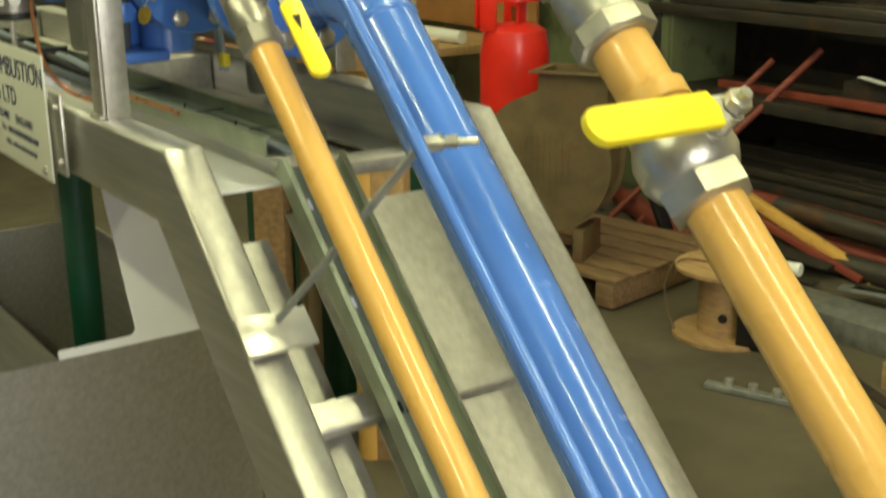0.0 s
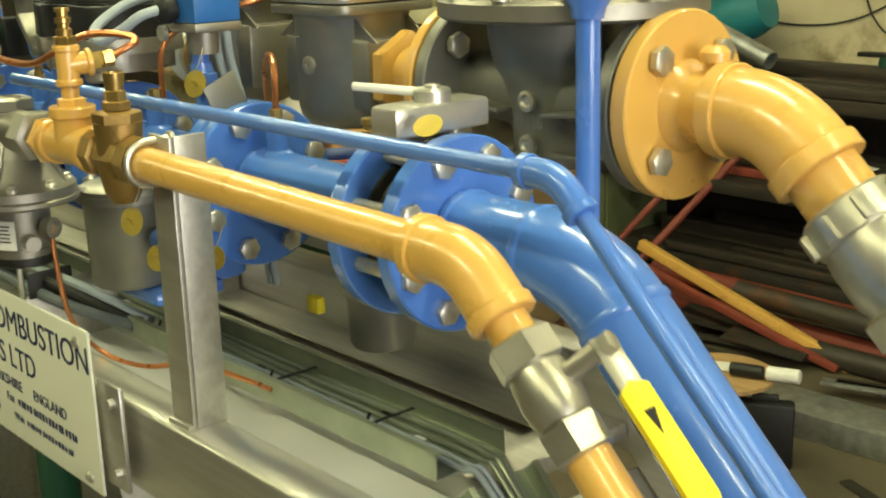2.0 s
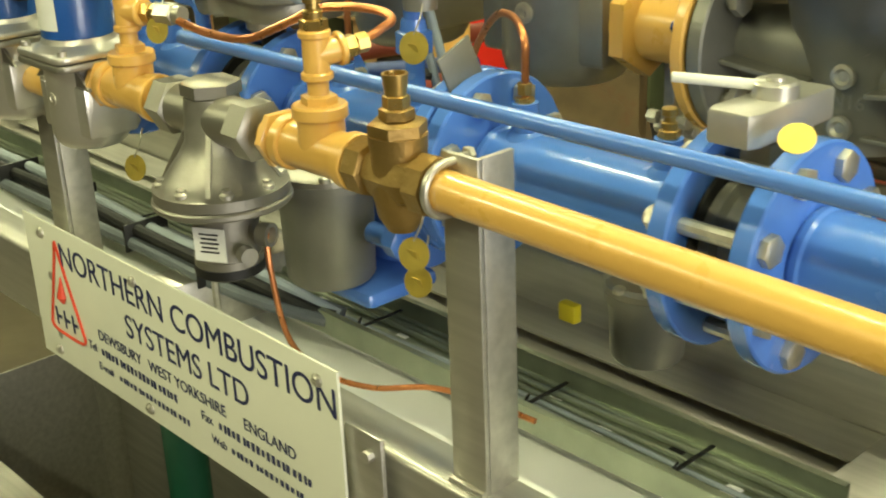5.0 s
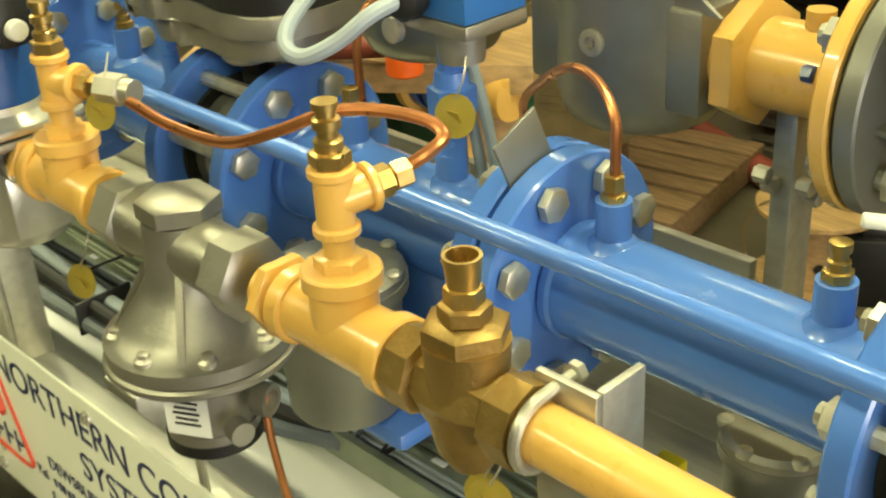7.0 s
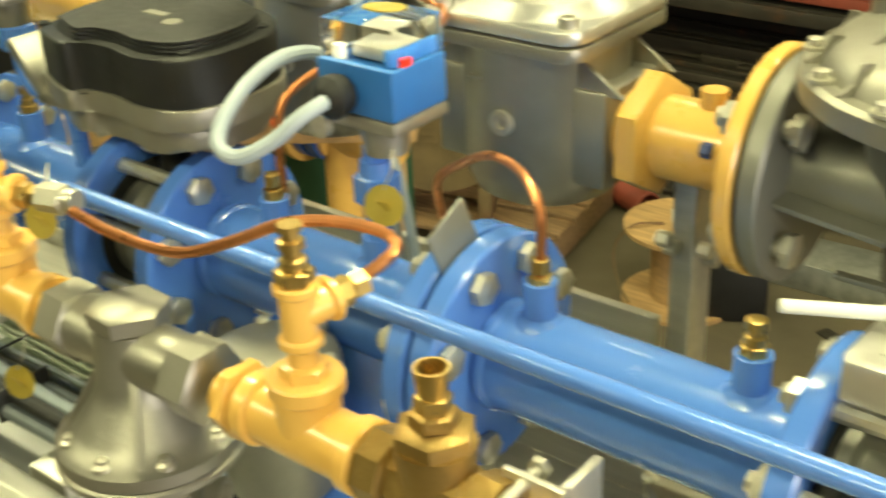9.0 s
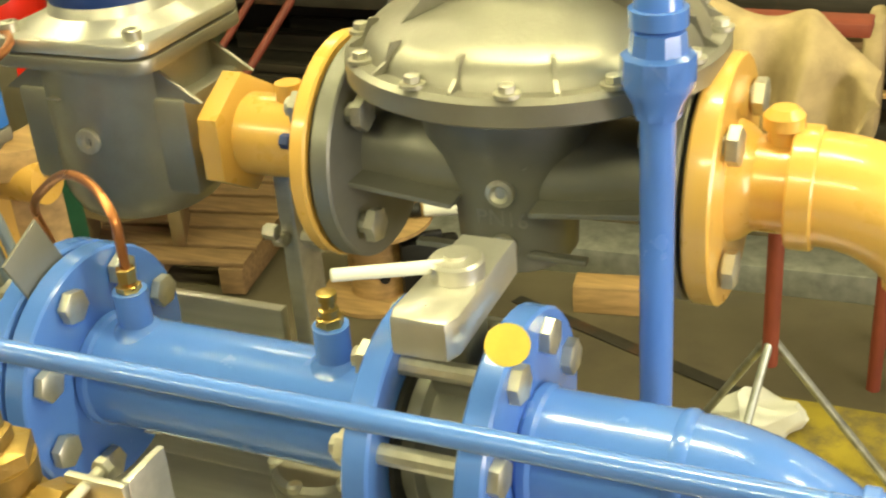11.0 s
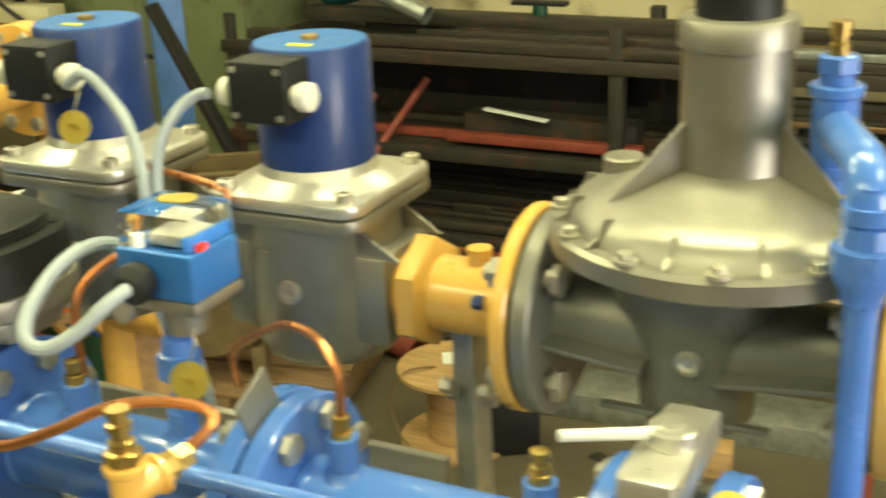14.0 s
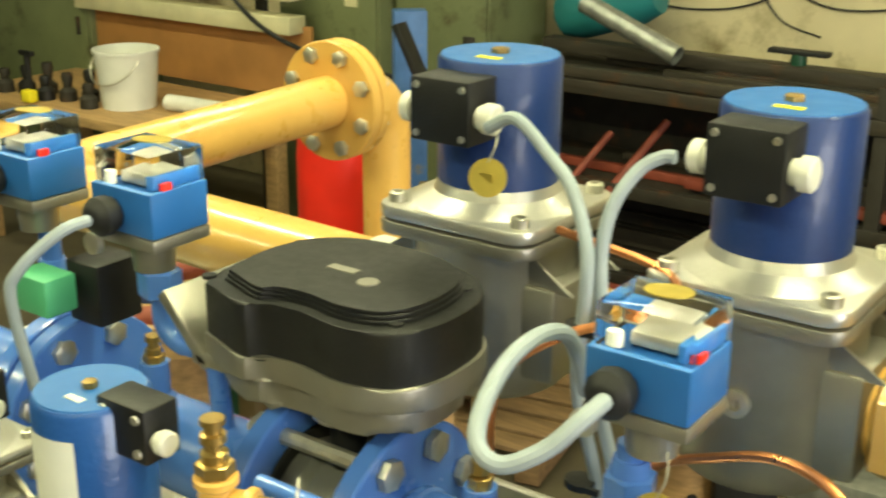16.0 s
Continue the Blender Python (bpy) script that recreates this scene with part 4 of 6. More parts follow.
# threaded stay under the regulator
bm = B()
cyl(bm, sp(XR - 0.05, 0.01, -0.29), sp(XR - 0.05, 0.01, -0.08), 0.004, 8)
box(bm, sp(XR - 0.05, 0.01, -0.27), (0.05, 0.05, 0.004))
tagged(part("support_stay", bm, ZINC), "threaded stay under the small regulator", "stay")

# ---- solenoid valves ----
def solenoid(x, y, z, coil_r, coil_h, body_r, plate, group_label, gland_side, port=(0.04, 0.06), small=False, lift=0.0):
    """An upright solenoid valve: cast body, square cover plate, round coil and terminal box. z: the pipe's axis."""
    t = thing("solenoid_valve", group_label, "solenoid valve", (x, y, z), "solenoid valves")
    k = coil_r / (0.068 if small else 0.0606)
    bm = B()
    lathe(bm, (x, y, z - 0.08 * k), (0, 0, 1), [(0, body_r * 0.76), (0.006 * k, body_r * 0.88), (0.018 * k, body_r * 0.96), (0.03 * k, body_r), (0.155 * k, body_r), (0.164 * k, body_r * 1.05)], 44)
    for s in (-1, 1):
        box(bm, (x + s * body_r * 0.82, y, z), (0.064 * k, 0.104 * k, 0.1 * k), 0.006 * k)
    box(bm, (x - body_r * 0.35, y - body_r * 0.93, z + 0.052 * k), (0.016 * k, 0.012 * k, 0.003 * k), 0.001 * k)
    part("body", bm, CAST if not small else CAST_BRIGHT, t, "grey cast aluminium body")
    for s in (-1, 1):
        for dy in (-0.048 * k, 0.044 * k):
            bm = B()
            v = [bm.verts.new((x + s * (body_r * 0.7), y + dy, z + 0.085 * k)), bm.verts.new((x + s * (body_r * 0.98 + 0.035 * k), y + dy, z + 0.046 * k)), bm.verts.new((x + s * body_r * 0.7, y + dy, z + 0.046 * k)),
                 bm.verts.new((x + s * (body_r * 0.7), y + dy + 0.004, z + 0.085 * k)), bm.verts.new((x + s * (body_r * 0.98 + 0.035 * k), y + dy + 0.004, z + 0.046 * k)), bm.verts.new((x + s * body_r * 0.7, y + dy + 0.004, z + 0.046 * k))]
            for f in ((0, 1, 2), (5, 4, 3), (0, 3, 4, 1), (1, 4, 5, 2), (2, 5, 3, 0)):
                bm.faces.new([v[i] for i in f])
            part("rib", bm, CAST, t)
    bm = B()
    h = plate / 2
    c = 0.024 * k
    out = []
    for sx, sy, a0 in ((1, -1, -90), (1, 1, 0), (-1, 1, 90), (-1, -1, 180)):
        for j in range(5):
            a = radians(a0 + 90 * j / 4)
            out.append((x + sx * (h - c) + c * math.cos(a), y + sy * (h - c) + c * math.sin(a)))
    prism(bm, out, z + 0.084 * k, z + 0.098 * k, 0.002)
    part("lower_flange", bm, CAST, t)
    bm = B()
    prism(bm, out, z + 0.1 * k, z + 0.114 * k, 0.003)
    lathe(bm, (x, y, z + 0.113 * k), (0, 0, 1), [(0, h * 0.98), (0.012 * k, coil_r * 1.06), (0.022 * k, coil_r * 1.0)], 40)
    part("cover", bm, CAST_BRIGHT, t, "bright machined cover")
    for sx in (-1, 1):
        for sy in (-1, 1):
            bm = B()
            p = Vector((x + sx * (h - c * 0.8), y + sy * (h - c * 0.8), z + 0.114 * k))
            lathe(bm, p, (0, 0, 1), [(0, 0.009 * k), (0.009 * k, 0.009 * k), (0.01 * k, 0.0075 * k), (0.01 * k, 0.005 * k), (0.005 * k, 0.0045 * k)], 14)
            part("cap_screw", bm, ZINC, t)
    zc = z + 0.133 * k
    bm = B()
    lathe(bm, (x, y, zc), (0, 0, 1), [(0, coil_r - 0.002), (0.002, coil_r), (coil_h - 0.003, coil_r), (coil_h, coil_r - 0.002)], 48)
    cl = part("coil", bm, COIL_SMALL if small else COIL, t, "dark blue painted coil")
    # Thin lid disc in a lighter blue than the coil's side
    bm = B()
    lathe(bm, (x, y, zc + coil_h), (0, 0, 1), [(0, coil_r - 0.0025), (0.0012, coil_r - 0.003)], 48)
    part("coil_lid", bm, SWITCH, cl, "lighter blue coil lid")
    bm = B()
    hexagon(bm, (x, y, zc + coil_h), (x, y, zc + coil_h + 0.006), 0.016 * k)
    part("top_nut", bm, BRONZE, cl)
    bm = B()
    box(bm, (x + 0.006, y - 0.03 * k, zc + coil_h + 0.0016), (0.026 * k, 0.01 * k, 0.0006))
    part("lid_sticker", bm, YELLOW if not small else PAPER, cl)
    # terminal box
    bx, bz = x + gland_side[0] * coil_r, zc + coil_h * gland_side[1] + lift
    by = y - coil_r - 0.018 * k + gland_side[2]
    w, d, hh = (0.078 * k, 0.05 * k, 0.066 * k) if small else (0.066 * k, 0.046 * k, 0.06 * k)
    bm = B()
    box(bm, (bx, by, bz), (w, d, hh), 0.002)
    tb = part("terminal_box", bm, BLACK, t, "black plastic terminal box")
    for sx in (-1, 1):
        for sz in (-1, 1):
            bm = B()
            lathe(bm, (bx + sx * (w / 2 - 0.007), by - d / 2 + 0.001, bz + sz * (hh / 2 - 0.007)), (0, -1, 0), [(0, 0.0035), (0.003, 0.003)], 8)
            part("box_screw", bm, ZINC, tb)
    for sx in (-1, 1):
        bm = B()
        p = Vector((bx + sx * w / 2, by - 0.004, bz - 0.004))
        lathe(bm, p, (sx, 0, 0), [(0, 0.011 * k), (0.007 * k, 0.011 * k), (0.007 * k, 0.0145 * k), (0.017 * k, 0.0145 * k), (0.019 * k, 0.012 * k)], 18)
        part("cable_gland", bm, WHITE_P, tb, "white plastic gland")
    # side screw plug
    bm = B()
    lathe(bm, (x + 0.004 * k, y - body_r + 0.003, z + 0.012), (0.05, -1, 0), [(0, 0.013 * k), (0.006 * k, 0.013 * k), (0.007 * k, 0.011 * k), (0.007 * k, 0.006 * k), (0.003 * k, 0.005 * k)], 18)
    part("side_plug", bm, ZINC, t)
    return t


YR, ZR = 0.235, 1.503
solenoid(-0.157, YR, ZR, 0.057, 0.117, 0.078, 0.17, "grey cast solenoid valve with dark blue coil and terminal box", (0.0, 0.74, 0.0))
solenoid(-0.433, YR, ZR + 0.008, 0.057, 0.117, 0.078, 0.17, "grey cast solenoid valve with dark blue coil and brass tag", (0.0, 0.69, 0.0))
solenoid(-0.422, YS, ZS - 0.03, 0.038, 0.084, 0.042, 0.105, "small solenoid valve with a rating label on its blue coil", (1.1, 0.5, 0.05), small=True, lift=0.03)
solenoid(-0.6, YS, ZS - 0.03, 0.038, 0.084, 0.042, 0.105, "small solenoid valve with a blue coil on the ochre line", (1.1, 0.5, 0.05), small=True)
bm = B()
cyl(bm, sp(-0.56, 0, -0.025), sp(-0.48, 0, -0.025), RS, 20)
tagged(part("pipe_nipple", bm, ORANGE), "short ochre nipple between the small solenoid valves", "pipe fitting")
bm = B()
for k in range(9):
    a = radians(-120 + 7 * k)
    a2 = radians(-120 + 7 * (k + 1))
    r = 0.0386
    vs = [bm.verts.new((-0.422 + r * math.cos(b), YS + r * math.sin(b), zz)) for b, zz in ((a, 1.537), (a2, 1.537), (a2, 1.592), (a, 1.592))]
    bm.faces.new(vs)
tagged(part("rating_label", bm, PAPER), "pale rating label on the small coil", "label")
tag(-0.385, 0.145, 1.665, r=0.017)

# grey conduits from the large coils
loose_cable([(-0.384, 0.142, 1.709), (-0.354, 0.138, 1.722), (-0.318, 0.13, 1.7), (-0.284, 0.11, 1.683), (-0.258, 0.09, 1.65), (-0.25, 0.08, 1.615), (-0.254, 0.08, 1.53), (-0.24, 0.1, 1.42), (-0.24, 0.13, 1.2)], 0.0055, CABLE, "grey conduit curving down from the solenoid coil", "conduit", "conduit", "conduits")
loose_cable([(-0.212, 0.142, 1.711), (-0.222, 0.14, 1.71), (-0.236, 0.13, 1.7), (-0.246, 0.11, 1.675), (-0.248, 0.098, 1.64), (-0.242, 0.09, 1.6), (-0.242, 0.09, 1.53), (-0.226, 0.105, 1.42), (-0.226, 0.13, 1.2)], 0.0055, CABLE, "grey conduit joining its neighbour behind the pressure switch", "conduit", "conduit", "conduits")
for z, y in ((1.58, 0.077), (1.44, 0.087)):
    bm = B()
    lathe(bm, (-0.252, y, z), (0.1, 0, 1), [(0, 0.0125), (0.006, 0.0125)], 14)
    box(bm, (-0.236, y - 0.008, z + 0.003), (0.012, 0.004, 0.005))
    tagged(part("cable_tie", bm, BLACK), "black cable tie round the conduits", "cable tie", "cable ties")

# ---- pressure switches ----
def pressure_switch(x, y, z, label):
    """A blue switch box with a clear cover on an upright socket. z: the box's underside."""
    t = thing("pressure_switch", label, "pressure switch", (x, y, z), "pressure switches")
    bm = B()
    box(bm, (x, y, z + 0.004), (0.078, 0.066, 0.012), 0.003)
    lathe(bm, (x, y, z - 0.03), (0, 0, 1), [(0, 0.018), (0.026, 0.02), (0.03, 0.028)], 24)
    part("base", bm, CAST, t)
    bm = B()
    box(bm, (x, y, z + 0.03), (0.076, 0.064, 0.04), 0.002)
    part("housing", bm, SWITCH, t, "blue plastic housing")
    bm = B()
    box(bm, (x + 0.004, y + 0.004, z + 0.056), (0.036, 0.032, 0.01), 0.002)
    part("mechanism", bm, CAST_BRIGHT, t)
    bm = B()
    box(bm, (x + 0.026, y + 0.004, z + 0.056), (0.006, 0.05, 0.012), 0.001)
    part("terminal_strip", bm, SWITCH, t)
    bm = B()
    cyl(bm, (x - 0.022, y - 0.018, z + 0.05), (x - 0.022, y - 0.018, z + 0.06), 0.006, 12)
    part("adjuster", bm, WHITE_P, t)
    bm = B()
    box(bm, (x + 0.034, y - 0.012, z + 0.052), (0.006, 0.01, 0.008))
    part("red_button", bm, RED, t)
    bm = B()
    box(bm, (x + 0.002, y, z + 0.066), (0.072, 0.06, 0.032), 0.003)
    c = part("cover", bm, CLEAR, t, "clear plastic cover")
    c.visible_shadow = False
    bm = B()
    lathe(bm, (x + 0.002, y + 0.006, z + 0.0845), (0, 0.1, 1), [(0, 0.017), (0.001, 0.017)], 20)
    part("yellow_disc", bm, TAG, t)
    bm = B()
    g = Vector((x - 0.012, y - 0.032, z + 0.026))
    lathe(bm, g, (0, -1, 0), [(0, 0.015), (0.006, 0.015), (0.006, 0.0175), (0.016, 0.0175), (0.022, 0.012), (0.024, 0.008)], 12)
    part("cable_gland", bm, BLACK, t, "black gland")
    bm = B()
    lathe(bm, (x - 0.034, y - 0.034, z - 0.004), (0, -1, 0), [(0, 0.01), (0.006, 0.01), (0.007, 0.005)], 14)
    part("side_screw", bm, ZINC, t)
    return t


def riser(x, y, z0, z1, label):
    t = thing("switch_riser", label, "pipe", (x, y, z0), "switch risers")
    bm = B()
    cyl(bm, (x, y, z0), (x, y, z1), 0.0105, 18)
    part("pipe", bm, BLUE, t)
    zm = z0 + (z1 - z0) * 0.58
    bm = B()
    hexagon(bm, (x, y, zm - 0.012), (x, y, zm + 0.014), 0.034)
    lathe(bm, (x, y, zm + 0.014), (0, 0, 1), [(0, 0.015), (0.012, 0.013)], 18)
    part("union", bm, BLUE, t)
    return t


pressure_switch(-0.148, -0.004, 1.576, "blue pressure switch with clear cover above the blue pipe")
riser(-0.165, YB, 1.455, 1.545, "short blue riser carrying a pressure switch")
pressure_switch(-0.625, -0.02, 1.61, "blue pressure switch with clear cover on a blue riser")
riser(-0.8, YB, 1.43, 1.585, "blue riser with union under a pressure switch")
pressure_switch(-0.8, -0.01, 1.61, "blue pressure switch with clear cover on a blue riser")
loose_cable([(-0.157, -0.055, 1.603), (-0.162, -0.08, 1.596), (-0.175, -0.1, 1.58), (-0.197, -0.115, 1.568), (-0.214, -0.118, 1.574), (-0.226, -0.1, 1.588), (-0.233, -0.06, 1.607), (-0.231, -0.02, 1.615), (-0.229, 0.02, 1.6), (-0.235, 0.06, 1.54)],
            0.0062, CABLE, "grey cable looping from the pressure switch gland", "switch_cable", "cable", "switch cables")
loose_cable([(-0.637, -0.07, 1.636), (-0.645, -0.1, 1.63), (-0.665, -0.13, 1.6), (-0.672, -0.135, 1.57), (-0.67, -0.12, 1.47)], 0.0052, CABLE, "grey cable hanging from the pressure switch", "switch_cable", "cable", "switch cables")

# blue branch with union beside the actuator
t = thing("branch_pipe", "thin blue branch pipe with elbow and union", "pipe", (-0.6, -0.02, 1.5))
bm = B()
sweep(bm, [Vector((-0.62, -0.02, 1.59))] + bend((-0.62, -0.02, 1.515), (0, 0, -1), (1, 0.1, -0.15), 0.025, 6) + bend((-0.565, -0.01, 1.507), (1, 0.1, -0.15), (0, 0, -1), 0.02, 6) + [Vector((-0.565, -0.005, 1.42))], 0.0095, 16)
part("pipe", bm, BLUE, t)
bm = B()
hexagon(bm, (-0.62, -0.02, 1.555), (-0.62, -0.02, 1.58), 0.034)
part("union", bm, BLUE, t)

# ---- regulator line ----
XG = 0.228
rl = thing("line_regulator", "large grey cast gas regulator with dome and spring tower", "regulator", (XG, YR, ZR))
bm = B()
lathe(bm, (XG, YR, ZR - 0.088), (0, 0, 1), [(0, 0.03), (0.004, 0.046), (0.012, 0.051), (0.07, 0.054), (0.105, 0.064), (0.12, 0.074), (0.15, 0.08), (0.186, 0.084)], 44)
lathe(bm, (0.085, YR, ZR), AX, [(0, 0.042), (0.03, 0.04), (0.09, 0.045), (0.2, 0.045), (0.26, 0.04), (0.286, 0.042)], 36)
part("body", bm, CAST_DARK, rl)
for s in (-1, 1):
    bm = B()
    box(bm, (XG + s * 0.088, YR - 0.042, ZR - 0.012), (0.11, 0.05, 0.005), 0.001, Matrix.Rotation(radians(s * -6), 4, "Y"))
    part("rib", bm, CAST_DARK, rl)
    bm = B()
    box(bm, (XG + s * 0.05, YR - 0.046, ZR - 0.064), (0.05, 0.01, 0.005), 0.001)
    part("rib", bm, CAST_DARK, rl)
for x0 in (0.085, 0.368):
    bm = B()
    disc(bm, (x0, YR, ZR), AX, 0.0985, 0.018, 0.04)
    part("port_flange", bm, CAST_DARK, rl)
bm = B()
ZD = ZR + 0.1
lathe(bm, (XG + 0.022, YR, ZD - 0.014), (0, 0, 1), [(0, 0.1), (0.002, 0.145), (0.006, 0.152), (0.022, 0.152), (0.026, 0.148), (0.026, 0.137), (0.033, 0.134), (0.041, 0.129), (0.047, 0.12), (0.052, 0.105), (0.058, 0.085), (0.066, 0.062), (0.072, 0.047)], 64)
part("dome", bm, CAST, rl, "cast aluminium diaphragm dome")
bm = B()
lathe(bm, (XG + 0.025, YR, ZD + 0.058), (0, 0, 1), [(-0.02, 0.052), (-0.006, 0.0475), (0.006, 0.0455), (0.1, 0.0445), (0.101, 0.0485), (0.12, 0.0485), (0.124, 0.046), (0.125, 0.038)], 40)
part("spring_tower", bm, CAST, rl, "cast aluminium spring tower")
bm = B()
lathe(bm, (XG + 0.025, YR, ZD + 0.182), (0, 0, 1), [(0, 0.035), (0.025, 0.035), (0.028, 0.032)], 30)
part("tower_cap", bm, BLACK, rl)
for k in range(12):
    a = 2 * math.pi * k / 12 + 0.2
    bm = B()
    p = Vector((XG + 0.022 + 0.143 * math.cos(a), YR + 0.143 * math.sin(a), ZD + 0.012))
    lathe(bm, p, (0, 0, 1), [(0, 0.01), (0.003, 0.01)], 12)
    hexagon(bm, p + Vector((0, 0, 0.003)), p + Vector((0, 0, 0.009)), 0.011)
    part("dome_screw", bm, ZINC, rl)
for k in range(3):
    a = 2 * math.pi / 3 * k + 1.75
    ca, sa = math.cos(a), math.sin(a)
    bm = B()
    o = Vector((XG + 0.025, YR, 0))
    tq = Vector((-sa, ca, 0)) * 0.002
    pr = [(0.042, ZD + 0.04), (0.118, ZD + 0.026), (0.112, ZD + 0.036), (0.046, ZD + 0.098)]
    va = [bm.verts.new(o + Vector((ca * r, sa * r, z)) + tq) for r, z in pr]
    vb = [bm.verts.new(o + Vector((ca * r, sa * r, z)) - tq) for r, z in pr]
    bm.faces.new(va)
    bm.faces.new(vb[::-1])
    for i in range(4):
        bm.faces.new((va[i], va[(i + 1) % 4], vb[(i + 1) % 4], vb[i]))
    part("gusset", bm, CAST, rl)
for k in range(12):
    a = 2 * math.pi * k / 12 + 0.44
    ca, sa = math.cos(a), math.sin(a)
    bm = B()
    o = Vector((XG + 0.022, YR, 0))
    tq = Vector((-sa, ca, 0)) * 0.0016
    pr = [(0.126, ZD + 0.01), (0.148, ZD + 0.01), (0.147, ZD + 0.014), (0.136, ZD + 0.02), (0.13, ZD + 0.034), (0.122, ZD + 0.034)]
    va = [bm.verts.new(o + Vector((ca * r, sa * r, z)) + tq) for r, z in pr]
    vb = [bm.verts.new(o + Vector((ca * r, sa * r, z)) - tq) for r, z in pr]
    bm.faces.new(va)
    bm.faces.new(vb[::-1])
    for i in range(6):
        bm.faces.new((va[i], va[(i + 1) % 6], vb[(i + 1) % 6], vb[i]))
    part("rim_rib", bm, CAST, rl)
for dx, dy in ((-0.075, 0.015), (0.075, 0.055)):
    bm = B()
    lathe(bm, (XG + dx, YR + dy, ZD + 0.032), (0, 0, 1), [(0, 0.0185), (0.018, 0.0185), (0.02, 0.0165)], 24)
    part("boss", bm, CAST, rl)
for z in (0.0, -0.05):
    bm = B()
    lathe(bm, (XG + 0.008, YR - 0.056, ZR + z - 0.004), (0, -1, 0), [(0, 0.012), (0.006, 0.012), (0.007, 0.008), (0.004, 0.005)], 16)
    part("body_plug", bm, ZINC, rl)
for txt, z in (("DN65", 0.024), ("PN16", -0.028)):
    o = words(txt, XG + 0.008, ZR + z, 0.02, CAST, rl, YR - 0.0585, "cast_lettering")

for x0, side in ((0.066, -1), (0.39, 1)):
    t = thing("flange_set", "ochre flange bolted to the regulator with a black gasket", "flange", (x0, YR, ZR), "ochre flanges")
    bm = B()
    disc(bm, (x0, YR, ZR), AX, 0.1, 0.015 if side < 0 else 0.021, 0.036)
    part("flange", bm, ORANGE, t)
    bm = B()
    disc(bm, (x0 + (0.0145 if side < 0 else -0.0035), YR, ZR), AX, 0.094, 0.0045, 0.036)
    part("gasket", bm, RUBBER, t)
    bolt_ring(t, (x0 + (0.021 if side < 0 else 0.0), YR, ZR), (-side if side > 0 else 1, 0, 0) if side < 0 else AX, 0.0725, 4, 0.046, 0.017, math.pi / 4)

t = thing("gas_pipe", "ochre painted nipple and hexagon nut beside the solenoid valve", "pipe", (-0.03, YR, ZR), "ochre pipes")
bm = B()
cyl(bm, (-0.1, YR, ZR), (0.067, YR, ZR), 0.038, 36)
cyl(bm, (0.015, YR, ZR + 0.03), (0.015, YR, ZR + 0.052), 0.012, 16)
part("pipe", bm, ORANGE, t)
bm = B()
hexagon(bm, (-0.057, YR, ZR), (-0.028, YR, ZR), 0.1, 0.5)
part("hexagon_nut", bm, ORANGE, t)
bm = B()
hexagon(bm, (0.024, YR - 0.037, ZR + 0.012), (0.034, YR - 0.037, ZR + 0.012), 0.012)
part("small_bolt", bm, COIL, t)

# ochre pipe with elbow, union and ball valve down the skid end
BCX = 0.522
go = thing("gas_pipe", "ochre painted main gas pipe with a screwed elbow", "pipe", (0.45, YR, ZR), "ochre pipes")
gc = Vector((BCX, YR, ZR))
bm = B()
cyl(bm, (0.4, YR, ZR), gc - Vector((0.05, 0, 0)), 0.038, 36)
lathe(bm, (0.408, YR, ZR), AX, [(0, 0.05), (0.012, 0.045), (0.02, 0.038)], 36)
cyl(bm, (0.445, YR - 0.0, ZR + 0.03), (0.445, YR, ZR + 0.055), 0.012, 16)
lathe(bm, (0.445, YR, ZR + 0.048), (0, 0, 1), [(0, 0.016), (0.01, 0.016), (0.016, 0.01)], 16)
part("pipe", bm, ORANGE, go)
bm = B()
sweep(bm, [gc - Vector((0.062, 0, 0))] + bend(gc, AX, D45, 0.11, 10) + [gc + D45 * 0.062], 0.0445, 36)
collar(bm, gc - Vector((0.068, 0, 0)), AX, 0.049, 0.02)
collar(bm, gc + D45 * 0.052, D45, 0.049, 0.02)
part("elbow", bm, ORANGE, go)
bm = B()
cyl(bm, gc + D45 * 0.06, gc + D45 * 0.12, 0.038, 32)
cyl(bm, gc + D45 * 0.25, gc + D45 * 0.366, 0.038, 32)
collar(bm, gc + D45 * 0.325, D45, 0.046, 0.026)
part("nipple", bm, ORANGE, go)
bm = B()
cyl(bm, gc + D45 * 0.43, gc + D45 * 1.8, 0.038, 36)
part("sloping_pipe", bm, ORANGE, go)

uv = thing("check_valve", "dull galvanised check valve screwed into the ochre pipe", "valve", gc + D45 * 0.190)
bm = B()
lathe(bm, gc + D45 * 0.108, D45, [(0, 0.045), (0.004, 0.049), (0.034, 0.05), (0.036, 0.046), (0.05, 0.049), (0.09, 0.049), (0.1, 0.045), (0.108, 0.045)], 32)
part("body", bm, NICKEL, uv)
bm = B()
lathe(bm, gc + D45 * 0.215, D45, [(0, 0.05), (0.004, 0.055), (0.03, 0.055), (0.034, 0.05)], 8)
part("hexagon_end", bm, NICKEL, uv)
for k in range(8):
    a = 2 * math.pi * k / 8
    d, u, w = basis(D45)
    bm = B()
    o = gc + D45 * 0.128 + (u * math.cos(a) + w * math.sin(a)) * 0.052
    box(bm, o, (0.026, 0.014, 0.008), 0.002, Matrix((d, -u * math.sin(a) + w * math.cos(a), u * math.cos(a) + w * math.sin(a))).transposed().to_4x4())
    part("lug", bm, NICKEL, uv)
bm = B()
cyl(bm, gc + D45 * 0.170 + UP * 0.045, gc + D45 * 0.170 + UP * 0.075, 0.017, 14)
